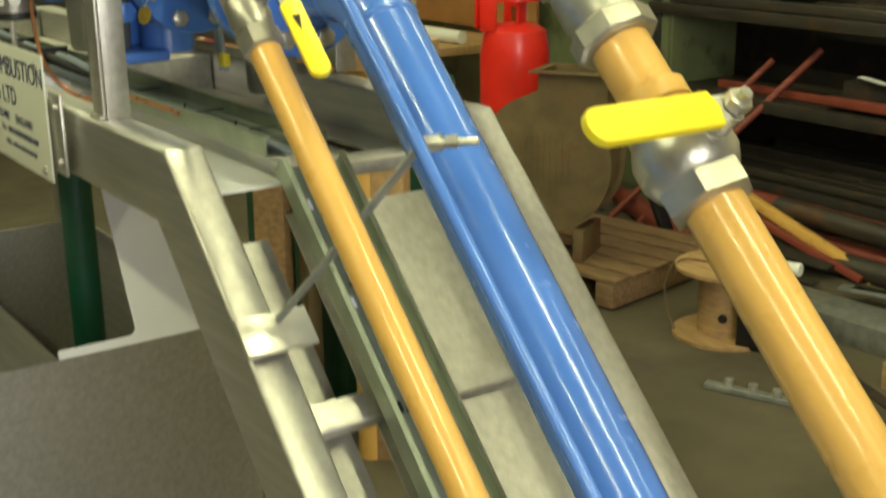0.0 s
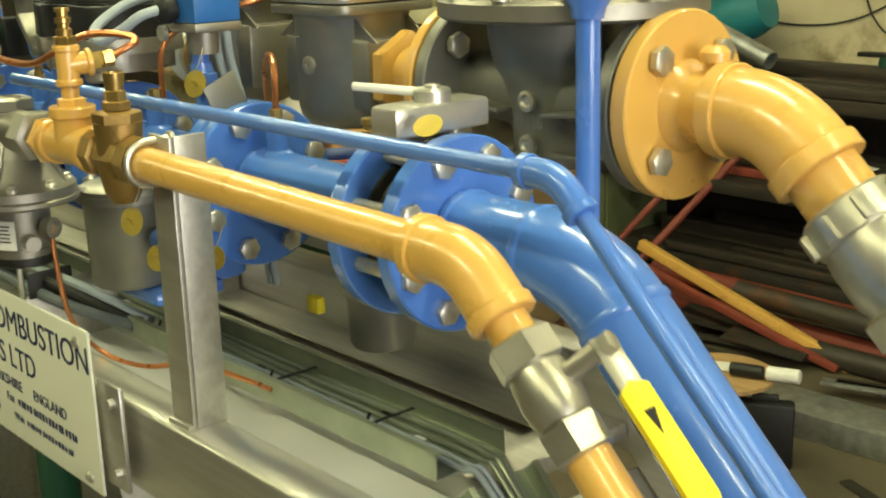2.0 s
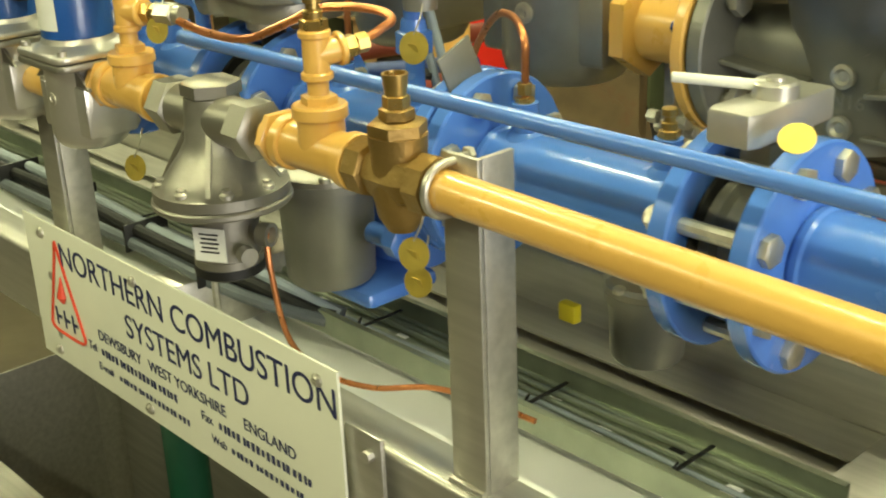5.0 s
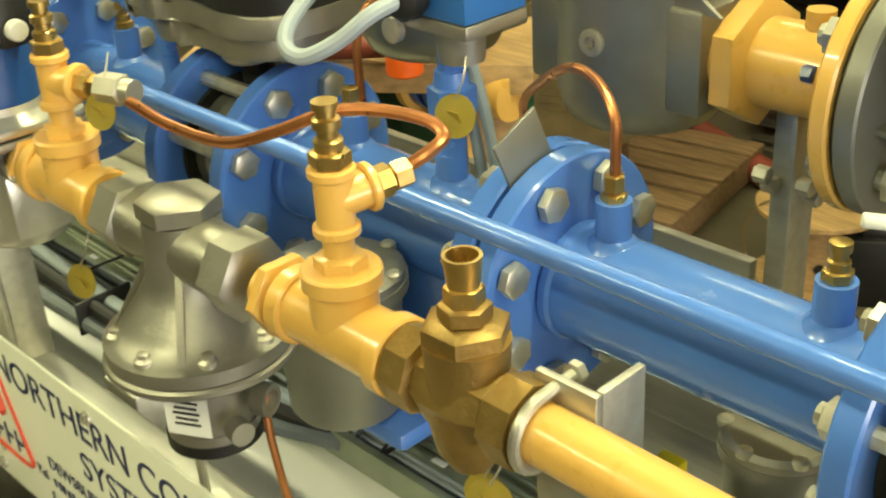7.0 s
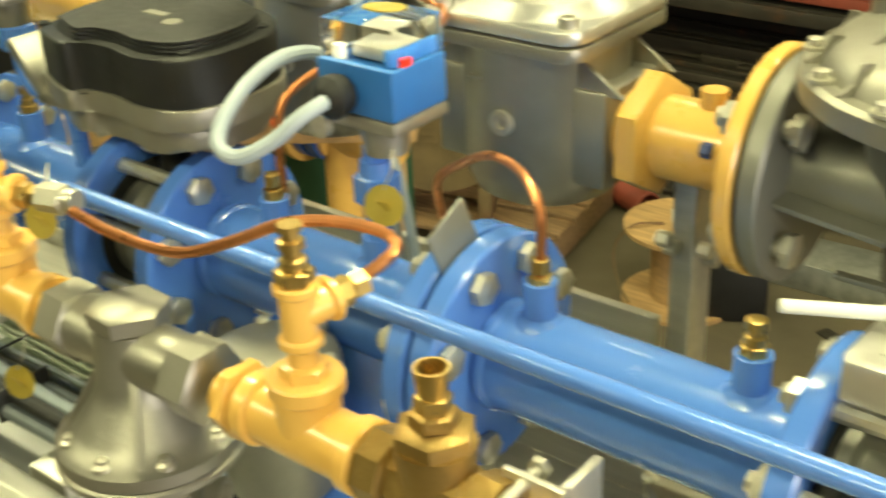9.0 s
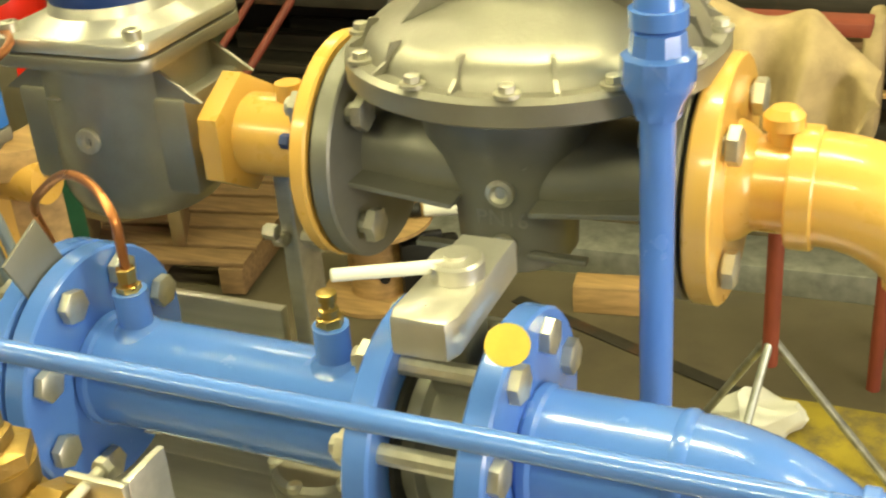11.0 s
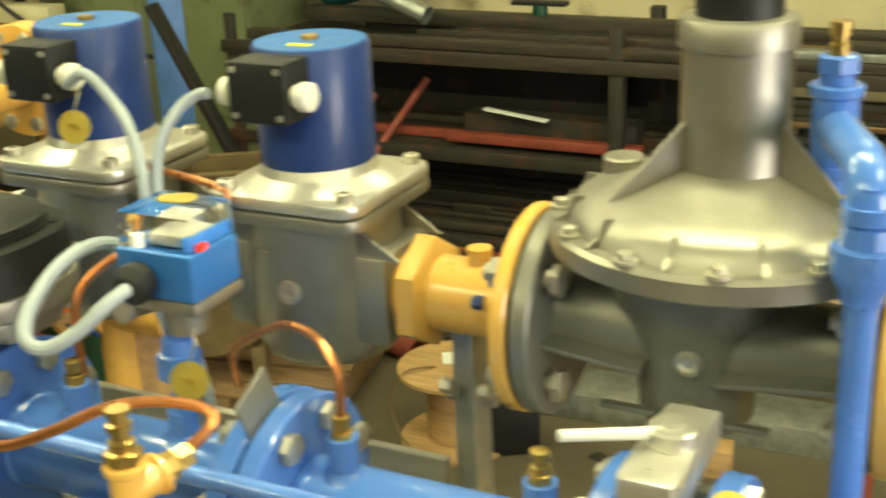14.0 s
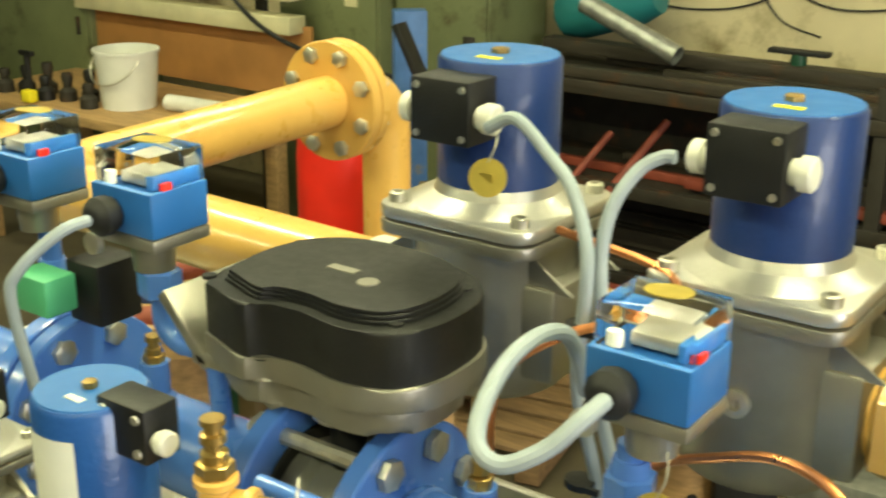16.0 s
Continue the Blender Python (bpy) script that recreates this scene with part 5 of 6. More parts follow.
hexagon(bm, gc + D45 * 0.170 + UP * 0.072, gc + D45 * 0.170 + UP * 0.088, 0.026)
part("plug", bm, NICKEL, uv)

v2 = thing("ball_valve", "large nickel plated ball valve with a wide yellow lever", "ball valve", gc + D45 * 0.421)
bm = B()
lathe(bm, gc + D45 * 0.361, D45, [(0, 0.047), (0.004, 0.052), (0.02, 0.052), (0.026, 0.056), (0.042, 0.063), (0.07, 0.063), (0.088, 0.055), (0.092, 0.05)], 32)
part("body", bm, NICKEL, v2)
bm = B()
hexagon(bm, gc + D45 * 0.448, gc + D45 * 0.488, 0.098, 0.3)
part("hexagon_end", bm, NICKEL, v2)
P2 = gc + D45 * 0.416
bm = B()
cyl(bm, P2 + UP * 0.05, P2 + UP * 0.096, 0.017, 16)
hexagon(bm, P2 + UP * 0.1, P2 + UP * 0.116, 0.028)
cyl(bm, P2 + UP * 0.114, P2 + UP * 0.126, 0.008, 10)
part("stem", bm, NICKEL, v2)
lever(v2, P2 + UP * 0.098, (0, -1, 0), UP, 0.215, 0.046, 0.03, YELLOW, 0.006)

# vertical blue pipe in front of the regulator, with elbow, union and tee
vp = thing("impulse_pipe", "blue upright impulse pipe with union, elbow and tee", "pipe", (0.362, 0.15, 1.38))
VX, VY = 0.378, 0.118
bm = B()
line = [Vector((VX, VY, 1.36)), Vector((VX, VY, 1.72))]
cyl(bm, (VX, VY, 1.32), (VX, VY, 1.69), 0.0125, 20)
part("pipe", bm, BLUE, vp)
bm = B()
lathe(bm, (VX, VY, 1.6), (0, 0, 1), [(0, 0.016), (0.01, 0.018), (0.02, 0.024), (0.026, 0.0255), (0.044, 0.0255), (0.046, 0.02), (0.06, 0.0185), (0.062, 0.016)], 10)
part("union", bm, BLUE, vp)
TX, TYY = 0.332, 0.235
e1, e2 = Vector((VX, VY, 1.745)), Vector((TX, TYY, 1.745))
dd = (e2 - e1).normalized()
bm = B()
sweep(bm, [Vector((VX, VY, 1.672))] + bend((VX, VY, 1.7), (0, 0, 1), dd, 0.032, 8) + [Vector((TX, TYY, 1.7))], 0.0165, 20)
lathe(bm, (VX, VY, 1.664), (0, 0, 1), [(0, 0.02), (0.012, 0.02)], 20)
part("elbow", bm, BLUE, vp)
bm = B()
cyl(bm, (TX, TYY, 1.62), (TX, TYY, 1.752), 0.0135, 20)
cyl(bm, (TX, TYY, 1.66), (TX, TYY, 1.732), 0.0185, 20)
collar(bm, (TX, TYY, 1.66), (0, 0, 1), 0.0215, 0.01)
collar(bm, (TX, TYY, 1.724), (0, 0, 1), 0.0215, 0.01)
hexagon(bm, (TX, TYY, 1.742), (TX, TYY, 1.757), 0.03)
part("tee", bm, BLUE, vp)
bm = B()
lathe(bm, (TX, TYY, 1.757), (0, 0, 1), [(0, 0.008), (0.008, 0.008), (0.01, 0.006), (0.014, 0.006), (0.015, 0.008), (0.026, 0.008)], 14)
part("test_nipple", bm, BRASS, vp, "brass test nipple")

# ochre return line behind: straight, elbow, flange pair, drop
rt = thing("gas_pipe", "large ochre return pipe with an elbow and bolted flange pair", "pipe", (-0.9, 0.4, ZR), "ochre pipes")
ZT2 = ZR + 0.004
RC = Vector((-1.14, YR, ZT2))
bm = B()
sweep(bm, [Vector((-0.525, YR, ZT2 - 0.008))] + bend(RC, (-1, 0, 0), (0, 1, 0.015), 0.1, 12) + [Vector((-1.14, 0.82, ZT2 + 0.01))], 0.043, 36)
part("pipe", bm, ORANGE, rt)
bm = B()
lathe(bm, (-0.545, YR, ZT2 - 0.008), (-1, 0, 0), [(0, 0.04), (0.003, 0.049), (0.035, 0.05), (0.045, 0.044)], 24)
part("ptfe_wrap", bm, WHITE_P, rt, "white sealing tape at the joint")
FA = (0, 1, 0)
for y0 in (0.805, 0.828):
    bm = B()
    disc(bm, (-1.14, y0, ZT2 + 0.01), FA, 0.1, 0.02, 0.04)
    part("flange", bm, ORANGE, rt)
bolt_ring(rt, (-1.14, 0.827, ZT2 + 0.01), (0, -1, 0), 0.08, 8, 0.044, 0.015, math.pi / 8)
bm = B()
sweep(bm, [Vector((-1.14, 0.84, ZT2 + 0.01))] + bend((-1.14, 0.96, ZT2 + 0.01), FA, (0, 0, -1), 0.08, 10) + [Vector((-1.14, 0.96, FL))], 0.043, 36)
part("drop_pipe", bm, ORANGE, rt)

# short valve run that joins the foot of the drop pipe
vr = thing("valve_run", "ochre pipe run with a dark blue wafer valve behind the skid", "pipe", (-1.2, 0.96, 1.02), "ochre pipes")
RV = Vector((-1.2, 0.96, 1.02))
bm = B()
lathe(bm, RV - Vector((0.42, 0, 0)), AX, [(0, 0.05), (0.3, 0.05), (0.34, 0.058), (0.37, 0.076), (0.372, 0.08), (0.39, 0.08)], 36)
part("pipe", bm, ORANGE, vr)
for dx, r, m, nm in ((-0.028, 0.066, COIL_SMALL, "valve_ring"), (-0.004, 0.058, RUBBER, "seal"), (0.014, 0.066, COIL_SMALL, "valve_ring")):
    bm = B()
    disc(bm, RV + Vector((dx, 0, 0)), AX, r, 0.026 if m is not RUBBER else 0.02, 0.03)
    part(nm, bm, m, vr)
bm = B()
lathe(bm, RV + Vector((0.04, 0, 0)), AX, [(0, 0.06), (0.012, 0.06), (0.014, 0.045), (0.16, 0.045)], 32)
part("outlet", bm, ORANGE, vr)
bm = B()
box(bm, RV - Vector((0.3, 0, (0.97 - FL) / 2 + 0.04)), (0.05, 0.05, 0.97 - FL), 0.003)
part("prop", bm, RUSTY, vr)

# support post for the regulator line, rear rail piece
t = thing("angle_post", "steel angle post bolted under the regulator pipe", "post", (-0.02, 0.23, 1.217))
bm = B()
box(bm, (-0.012, 0.262, 1.34), (0.04, 0.005, 0.25), 0.0008)
box(bm, (0.0055, 0.243, 1.34), (0.005, 0.034, 0.25), 0.0008)
part("angle", bm, STEEL, t)
for z in (1.4, 1.385):
    bm = B()
    hexagon(bm, (0.008, 0.236 + (1.4 - z), z), (0.022, 0.236 + (1.4 - z), z), 0.014)
    part("bolt", bm, ZINC, t)
    bm = B()
    hexagon(bm, (-0.034, 0.236 + (1.4 - z), z), (-0.02, 0.236 + (1.4 - z), z), 0.014)
    part("bolt", bm, ZINC, t)
bm = B()
box(bm, (-0.4, 0.255, 1.26), (0.72, 0.012, 0.084), 0.001)
tagged(part("rear_upstand", bm, STEEL), "stainless upstand along the rear rail", "upstand")

# ---- strainer cups under the blue pipe ----
def cup(x, y, z0, z1, r, label, material=CAST_DARK):
    t = thing("filter_cup", label, "filter", (x, y, z0), "filter cups")
    bm = B()
    lathe(bm, (x, y, z0), (0, 0, 1), [(0, r * 0.86), (0.006, r * 0.94), (z1 - z0 - 0.012, r), (z1 - z0 - 0.01, r * 1.12), (z1 - z0, r * 1.12)], 36)
    part("cup", bm, material, t)
    bm = B()
    lathe(bm, (x, y, z1), (0, 0, 1), [(0, r * 1.1), (0.006, r * 1.08), (0.01, r * 0.96), (0.011, r * 0.2)], 36)
    part("lid", bm, CAST, t, "grey lid with slotted screws")
    for k in range(6):
        a = 2 * math.pi * k / 6 + 0.4
        bm = B()
        lathe(bm, (x + r * math.cos(a), y + r * math.sin(a), z1 + 0.006), (0, 0, 1), [(0, 0.0065), (0.005, 0.0065), (0.007, 0.004)], 12)
        part("lid_screw", bm, ZINC, t)
    return t


cup(-0.2, -0.105, 1.262, 1.382, 0.052, "grey metal filter cup hung in front of the blue pipe")
cup(0.115, 0.05, 1.215, 1.29, 0.04, "plain grey metal cup under the blue pipe")
bm = B()
box(bm, (0.055, 0.0, 1.262), (0.022, 0.012, 0.02), 0.002)
tagged(part("drain_cock", bm, YELLOW), "yellow drain cock on the grey cup", "drain cock")
t = thing("strainer_body", "blue painted strainer casting hung under the blue pipe", "strainer", (-0.24, 0.0, 1.3))
bm = B()
box(bm, (-0.255, -0.05, 1.315), (0.03, 0.11, 0.12), 0.012)
box(bm, (-0.2, -0.06, 1.25), (0.14, 0.1, 0.02), 0.008)
cyl(bm, (-0.2, 0.012, 1.25), (-0.2, 0.012, 1.37), 0.045, 28)
part("casting", bm, BLUE, t)
bm = B()
cyl(bm, (-0.13, -0.1, 1.33), (-0.09, -0.1, 1.33), 0.012, 14)
hexagon(bm, (-0.1, -0.1, 1.33), (-0.08, -0.1, 1.33), 0.03)
part("plug", bm, BLUE, t)
tag(0.02, -0.11, 1.335)

# ---- behind the skid ----
rnd = random.Random(7)
FL, LIFT = -0.06, -0.11


def simple(name, label, category, material, bm, group="", kind="", smooth=35):
    return tagged(part(name, bm, material, None, "", smooth), label, category, group, kind)


def rod(p, q, r, material, name, label, category, group="", hollow=False, seg=16):
    p, q = Vector(p), Vector(q)
    bm = B()
    n = (q - p).length
    if hollow:
        lathe(bm, p, q - p, [(0, r * 0.85), (0, r), (n, r), (n, r * 0.85), (0, r * 0.85)], seg, False)
    else:
        cyl(bm, p, q, r, seg, None, min(0.004, r * 0.2))
    return simple(name, label, category, material, bm, group)


def bar(p, q, w, h, material, name, label, category, group=""):
    p, q = Vector(p), Vector(q)
    d, u, v = basis(q - p)
    bm = B()
    box(bm, (p + q) / 2, ((q - p).length, w, h), 0.0025, Matrix((d, u, v)).transposed().to_4x4())
    return simple(name, label, category, material, bm, group)


# storage rack along the wall
rack = thing("storage_rack", "dark steel stock rack full of metal bars along the wall", "rack", (-1, 4.2, FL))
for x in (-3.0, -1.1, 0.55, 2.2):
    for y in (3.95, 4.5):
        bm = B()
        box(bm, (x, y, FL + 0.6), (0.06, 0.06, 1.2), 0.004)
        part("upright", bm, RACK, rack)
for z in (0.14, 0.55, 0.985):
    for y in (3.93, 4.5):
        bm = B()
        box(bm, (-0.4, y, z), (5.3, 0.04, 0.06 if y < 4 else 0.05), 0.003)
        part("shelf_beam", bm, RACK if z < 0.9 else BAR, rack)
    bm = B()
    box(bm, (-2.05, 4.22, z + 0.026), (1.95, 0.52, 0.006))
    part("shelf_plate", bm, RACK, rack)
# Dark sheet added to give the deep shade between the shelves
simple("rack_shade_sheet", "added dark sheet standing in for the shade behind the rack", "steel sheet", RACK,
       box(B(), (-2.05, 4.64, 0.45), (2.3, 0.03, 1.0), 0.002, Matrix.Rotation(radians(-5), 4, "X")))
for k in range(34):
    lvl = (0.175, 0.58, 1.02)[k % 3]
    n = rnd.uniform(1.2, 3.0)
    x = rnd.uniform(-3.0, 2.0 - n) if k % 3 < 2 else rnd.uniform(-3.1, 1.6 - n * 0.5)
    y = 3.98 + 0.05 * (k // 3)
    w, h = rnd.choice(((0.04, 0.04), (0.06, 0.03), (0.05, 0.08), (0.08, 0.04), (0.03, 0.06)))
    z = lvl + h / 2 + 0.003
    m = rnd.choice((BAR, BAR, RACK, BAR, REDOX if k % 3 == 1 else RACK))
    bar((x, y, z), (x + n, y + rnd.uniform(-0.012, 0.012), z), min(w, 0.046), h, m, "stock_bar", "dark mill-scaled steel bar lying on the stock rack", "steel bar", "stock bars")
for k in range(14):
    z = 0.26 + 0.055 * k if k < 12 else 1.07 + 0.05 * (k - 12)
    if 0.5 < z < 0.62 or 0.93 < z < 1.03:
        continue
    n = rnd.uniform(1.2, 2.2)
    x = -0.95 + rnd.uniform(0, 0.4)
    bar((x, 4.0 + 0.03 * (k % 5), z), (x + n, 4.02 + 0.03 * (k % 5), z), 0.05, rnd.uniform(0.016, 0.034), BAR if k % 3 else WOOD, "stock_bar", "long flat bar stacked on rack arms", "steel bar", "stock bars")
for k in range(3):
    bar((-1.05 + 0.4 * k, 3.95, 1.04 + 0.036 * k), (1.7, 3.95 + 0.02 * k, 1.04 + 0.036 * k), 0.07, 0.032, GALV if k == 1 else BAR, "stock_channel", "long grey steel channel on top of the rack", "steel channel", "stock bars")
bar((-2.95, 3.96, 1.045), (-0.3, 3.94, 1.04), 0.05, 0.045, BAR, "stock_channel", "long grey steel channel on top of the rack", "steel channel", "stock bars")
bar((-2.8, 4.3, 1.09), (-0.6, 4.28, 1.085), 0.1, 0.06, BAR, "stock_channel", "long dark steel channel on top of the rack", "steel channel", "stock bars")
bar((-1.9, 3.98, 0.625), (-1.0, 3.98, 0.625), 0.06, 0.04, REDOX, "stock_bar", "red primed bar on the rack shelf", "steel bar", "stock bars")
simple("paper_strip", "torn white strip lying on the rack shelf", "paper", PAPER,
       box(B(), (-1.58, 4.0, 0.735), (0.3, 0.05, 0.003), 0, Matrix.Rotation(0.12, 4, "Y")))
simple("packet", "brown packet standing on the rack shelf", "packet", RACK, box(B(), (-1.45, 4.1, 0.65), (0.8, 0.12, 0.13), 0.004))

# turned ochre column against the wall
bm = B()
lathe(bm, (-0.3, 4.3, FL), (0, 0, 1), [(0, 0.06), (0.3, 0.06), (0.34, 0.1), (0.44, 0.1), (0.48, 0.06), (0.62, 0.06), (0.67, 0.1), (0.8, 0.1), (0.85, 0.065), (1.02, 0.06), (1.04, 0.1)], 20)
simple("standing_pipe", "dull ochre flanged pipe standing on end by the rack", "pipe", BRONZE, bm)

# things on top of the rack
t = thing("bench_clamp", "dark green clamp head standing on the rack top", "clamp", (-1.58, 4.3, 1.05))
bm = B()
lathe(bm, (-1.58, 4.3, 1.045), (0, 0, 1), [(0, 0.05), (0.02, 0.045), (0.04, 0.03), (0.09, 0.035), (0.12, 0.03)], 16)
part("foot", bm, GREEN_D, t)
bm = B()
box(bm, (-1.58, 4.3, 1.17), (0.26, 0.06, 0.02), 0.004)
part("jaw", bm, BLACK, t)
bm = B()
lathe(bm, (-2.85, 4.45, 1.18), (0.9, 0.05, 0.28), [(0, 0.02), (0.05, 0.1), (0.15, 0.13), (0.45, 0.13), (0.55, 0.1), (0.56, 0.02)], 24)
simple("gas_bottle", "faded teal gas bottle lying on the rack top", "gas bottle", TEAL, bm)
rod((-2.5, 4.1, 1.32), (-2.02, 4.06, 1.14), 0.045, GALV, "grey_tube", "pale grey plastic tube lying across the rack", "tube", "", True)

# wall fittings
t = thing("wall_box", "small grey switch box on the wall with hanging wires", "switch box", (-1.95, 4.73, 1.5))
bm = B()
box(bm, (-1.95, 4.73, 1.46), (0.12, 0.04, 0.1), 0.006)
part("box", bm, CAST, t)
for pts in ([(-1.95, 4.74, 1.4), (-1.9, 4.73, 1.3), (-1.8, 4.7, 1.22), (-1.6, 4.6, 1.19)], [(-1.9, 4.74, 1.42), (-1.6, 4.74, 1.3), (-1.2, 4.74, 1.35), (-0.9, 4.74, 1.5)], [(-2.6, 4.74, 1.27), (-2.3, 4.74, 1.24), (-2.0, 4.74, 1.28), (-1.7, 4.74, 1.42)]):
    bm = B()
    sweep(bm, spline(pts, 6), 0.005, 6)
    part("wire", bm, BLACK, t)
slab("pipe_boxing", (-0.98, 4.68, FL), (-0.9, 4.75, 2.4), RACK, "dark steel stanchion on the wall", "trim")

# leaning red bars and floor stock
rod((-2.335, 4.1, 0.756), (-2.72, 3.35, FL + 0.01), 0.017, REDOX, "red_bar", "red primed rod leaning on the rack", "rod", "leaning rods")
rod((-2.1, 4.18, 0.824), (-2.52, 3.35, FL + 0.01), 0.019, REDOX, "red_bar", "dull red rod leaning on the rack", "rod", "leaning rods")
for k, (p, q, r, m) in enumerate((((-2.9, 3.62, FL + 0.06), (-1.62, 3.08, FL + 0.06), 0.055, REDOX), ((-2.6, 3.78, FL + 0.06), (-1.15, 3.72, FL + 0.06), 0.05, REDOX), ((-2.5, 3.85, FL + 0.16), (-1.0, 3.8, FL + 0.17), 0.045, REDOX),
                                  ((-1.5, 3.6, FL + 0.05), (-0.35, 3.62, FL + 0.05), 0.05, BAR), ((-1.9, 3.7, FL + 0.2), (-0.7, 3.64, FL + 0.2), 0.05, BAR))):
    rod(p, q, r, m, "floor_pipe", "rusty red pipe lying on the workshop floor", "pipe", "floor pipes", True, 20)
bar((-2.31, 3.5, 0.33), (-1.27, 3.6, FL + 0.02), 0.045, 0.045, ORANGE, "angle_bar", "orange and yellow painted bar leaning to the floor", "bar")
bar((-2.35, 3.44, 0.27), (-1.3, 3.55, FL + 0.02), 0.035, 0.03, REDOX, "angle_bar", "orange painted bar leaning to the floor", "bar")
for k in range(9):
    x, y = rnd.uniform(-2.2, -0.6), rnd.uniform(3.3, 3.75)
    a = rnd.uniform(-0.5, 0.5)
    bar((x, y, FL + 0.012 + 0.016 * (k % 4)), (x + 0.7 * math.cos(a), y + 0.5 * math.sin(a), FL + 0.012 + 0.016 * (k % 4)), 0.06, 0.012, BAR if k % 3 else GALV, "offcut", "steel offcut lying on the floor before the rack", "offcut", "floor offcuts")
for k, (x, y) in enumerate(((-1.95, 3.62), (-1.6, 3.5))):
    simple("steel_plate", "dark grey steel plate lying on the floor", "plate", RACK, box(B(), (x, y, FL + 0.07 + 0.012 * k), (0.36, 0.22, 0.01), 0.001, Matrix.Rotation(0.25, 4, "Z") @ Matrix.Rotation(0.12, 4, "Y")))
bar((-1.35, 2.98, FL + 0.05), (1.4, 3.12, FL + 0.05), 0.22, 0.1, GALV, "steel_beam", "dusty grey steel beam lying on the floor", "beam")
bar((-0.75, 2.68, FL + 0.004), (0.07, 2.34, FL + 0.004), 0.05, 0.006, RACK, "flat_strip", "dark steel strip lying on the floor", "strip")
t = thing("jack_clamp", "galvanised bolt clamp bar reaching over the floor", "clamp", (0.2, 1.2, 0.2))
t.location = (-0.75, 2.24, FL + LIFT)
bm = B()
box(bm, (-0.75, 2.24, FL + 0.012), (0.34, 0.04, 0.02), 0.003, Matrix.Rotation(0.4, 4, "Z"))
part("bar", bm, GALV, t)
for k in range(3):
    bm = B()
    hexagon(bm, (-0.83 + 0.08 * k, 2.21 + 0.03 * k, FL + 0.022), (-0.83 + 0.08 * k, 2.21 + 0.03 * k, FL + 0.05), 0.03)
    part("nut", bm, ZINC, t)

# cable reel with tools, black case
reel = thing("cable_reel", "small wooden cable drum standing on the floor", "cable reel", (-1.24, 2.52, FL))
RX, RY = -1.227, 2.615
bm = B()
lathe(bm, (RX, RY, FL), (0, 0, 1), [(0, 0.185), (0.002, 0.2), (0.018, 0.2), (0.02, 0.185)], 36)
part("lower_flange", bm, WOOD, reel)
bm = B()
lathe(bm, (RX, RY, FL + 0.02), (0, 0, 1), [(0, 0.105), (0.25, 0.105)], 28)
part("barrel", bm, WOOD, reel)
bm = B()
lathe(bm, (RX, RY, FL + 0.27), (0, 0, 1), [(0, 0.185), (0.002, 0.2), (0.016, 0.2), (0.018, 0.185)], 36)
part("upper_flange", bm, WOOD, reel)
bm = B()
lathe(bm, (RX + 0.065, RY - 0.085, FL + 0.1), (0.6, -0.8, 0), [(0, 0.018), (0.004, 0.018)], 12)
part("barrel_hole", bm, BLACK, reel)
zt = FL + 0.288
simple("paper_sheet", "white paper on the cable drum", "paper", PAPER, box(B(), (RX + 0.0, RY + 0.05, zt + 0.004), (0.13, 0.09, 0.003), 0, Matrix.Rotation(0.5, 4, "Z")))
rod((RX + 0.05, RY + 0.0, zt + 0.026), (RX + 0.16, RY + 0.04, zt + 0.026), 0.024, BLACK, "torch", "black hand tool lying on the drum", "tool")
rod((RX + 0.17, RY + 0.045, zt + 0.026), (RX + 0.28, RY + 0.08, zt + 0.03), 0.026, WHITE_P, "sealant_tube", "white cartridge lying on the drum", "cartridge")
bm = B()
sweep(bm, spline([(RX - 0.05, RY - 0.05, zt + 0.005), (RX - 0.12, RY - 0.13, zt + 0.01), (RX - 0.17, RY - 0.16, zt - 0.08), (RX - 0.15, RY - 0.16, zt - 0.2), (RX - 0.1, RY - 0.17, FL + 0.03)], 6), 0.004, 8)
simple("loose_wire", "brown wire hanging off the cable drum", "wire", RUSTY, bm)
case = thing("tool_case", "black plastic tool case standing on the floor", "case", (-0.98, 2.5, FL))
rc = Matrix.Rotation(0.55, 4, "Z")
bm = B()
box(bm, (-1.02, 2.6, FL + 0.12), (0.2, 0.07, 0.24), 0.015, rc)
part("shell", bm, BLACK, case)
bm = B()
box(bm, (-1.02, 2.6, FL + 0.25), (0.09, 0.025, 0.03), 0.006, rc)
part("handle", bm, BLACK, case)

# fan on a pallet
pal = thing("pallet", "worn wooden pallet lying on the floor", "pallet", (-1.8, 2.35, FL))
pr = Matrix.Translation((-2.14, 2.76, FL)) @ Matrix.Rotation(radians(10), 4, "Z")
for k in range(6):
    bm = B()
    box(bm, (0, -0.34 + 0.136 * k, 0.122), (0.82, 0.1 + 0.02 * (k % 2), 0.018), 0.002)
    bm.transform(pr)
    part("plank", bm, WOOD_DARK, pal)
for y in (-0.36, 0, 0.36):
    bm = B()
    box(bm, (y, 0, 0.0605), (0.09, 0.8, 0.1), 0.003)
    bm.transform(pr)
    part("bearer", bm, WOOD_DARK, pal)
fan = thing("fan_blower", "dusty brown centrifugal fan with an open square outlet", "fan", (-1.85, 2.35, FL))
fr = Matrix.Translation((-2.17, 2.52, 0.485)) @ Matrix.Rotation(radians(30), 4, "Z") @ Matrix.Scale(0.92, 4)
bm = B()
lathe(bm, (0, 0.11, 0), (0, -1, 0), [(0, 0.2), (0, 0.3), (0.22, 0.3), (0.22, 0.16), (0.2, 0.16)], 40)
bm.transform(fr)
part("scroll", bm, RUSTY, fan)
bm = B()
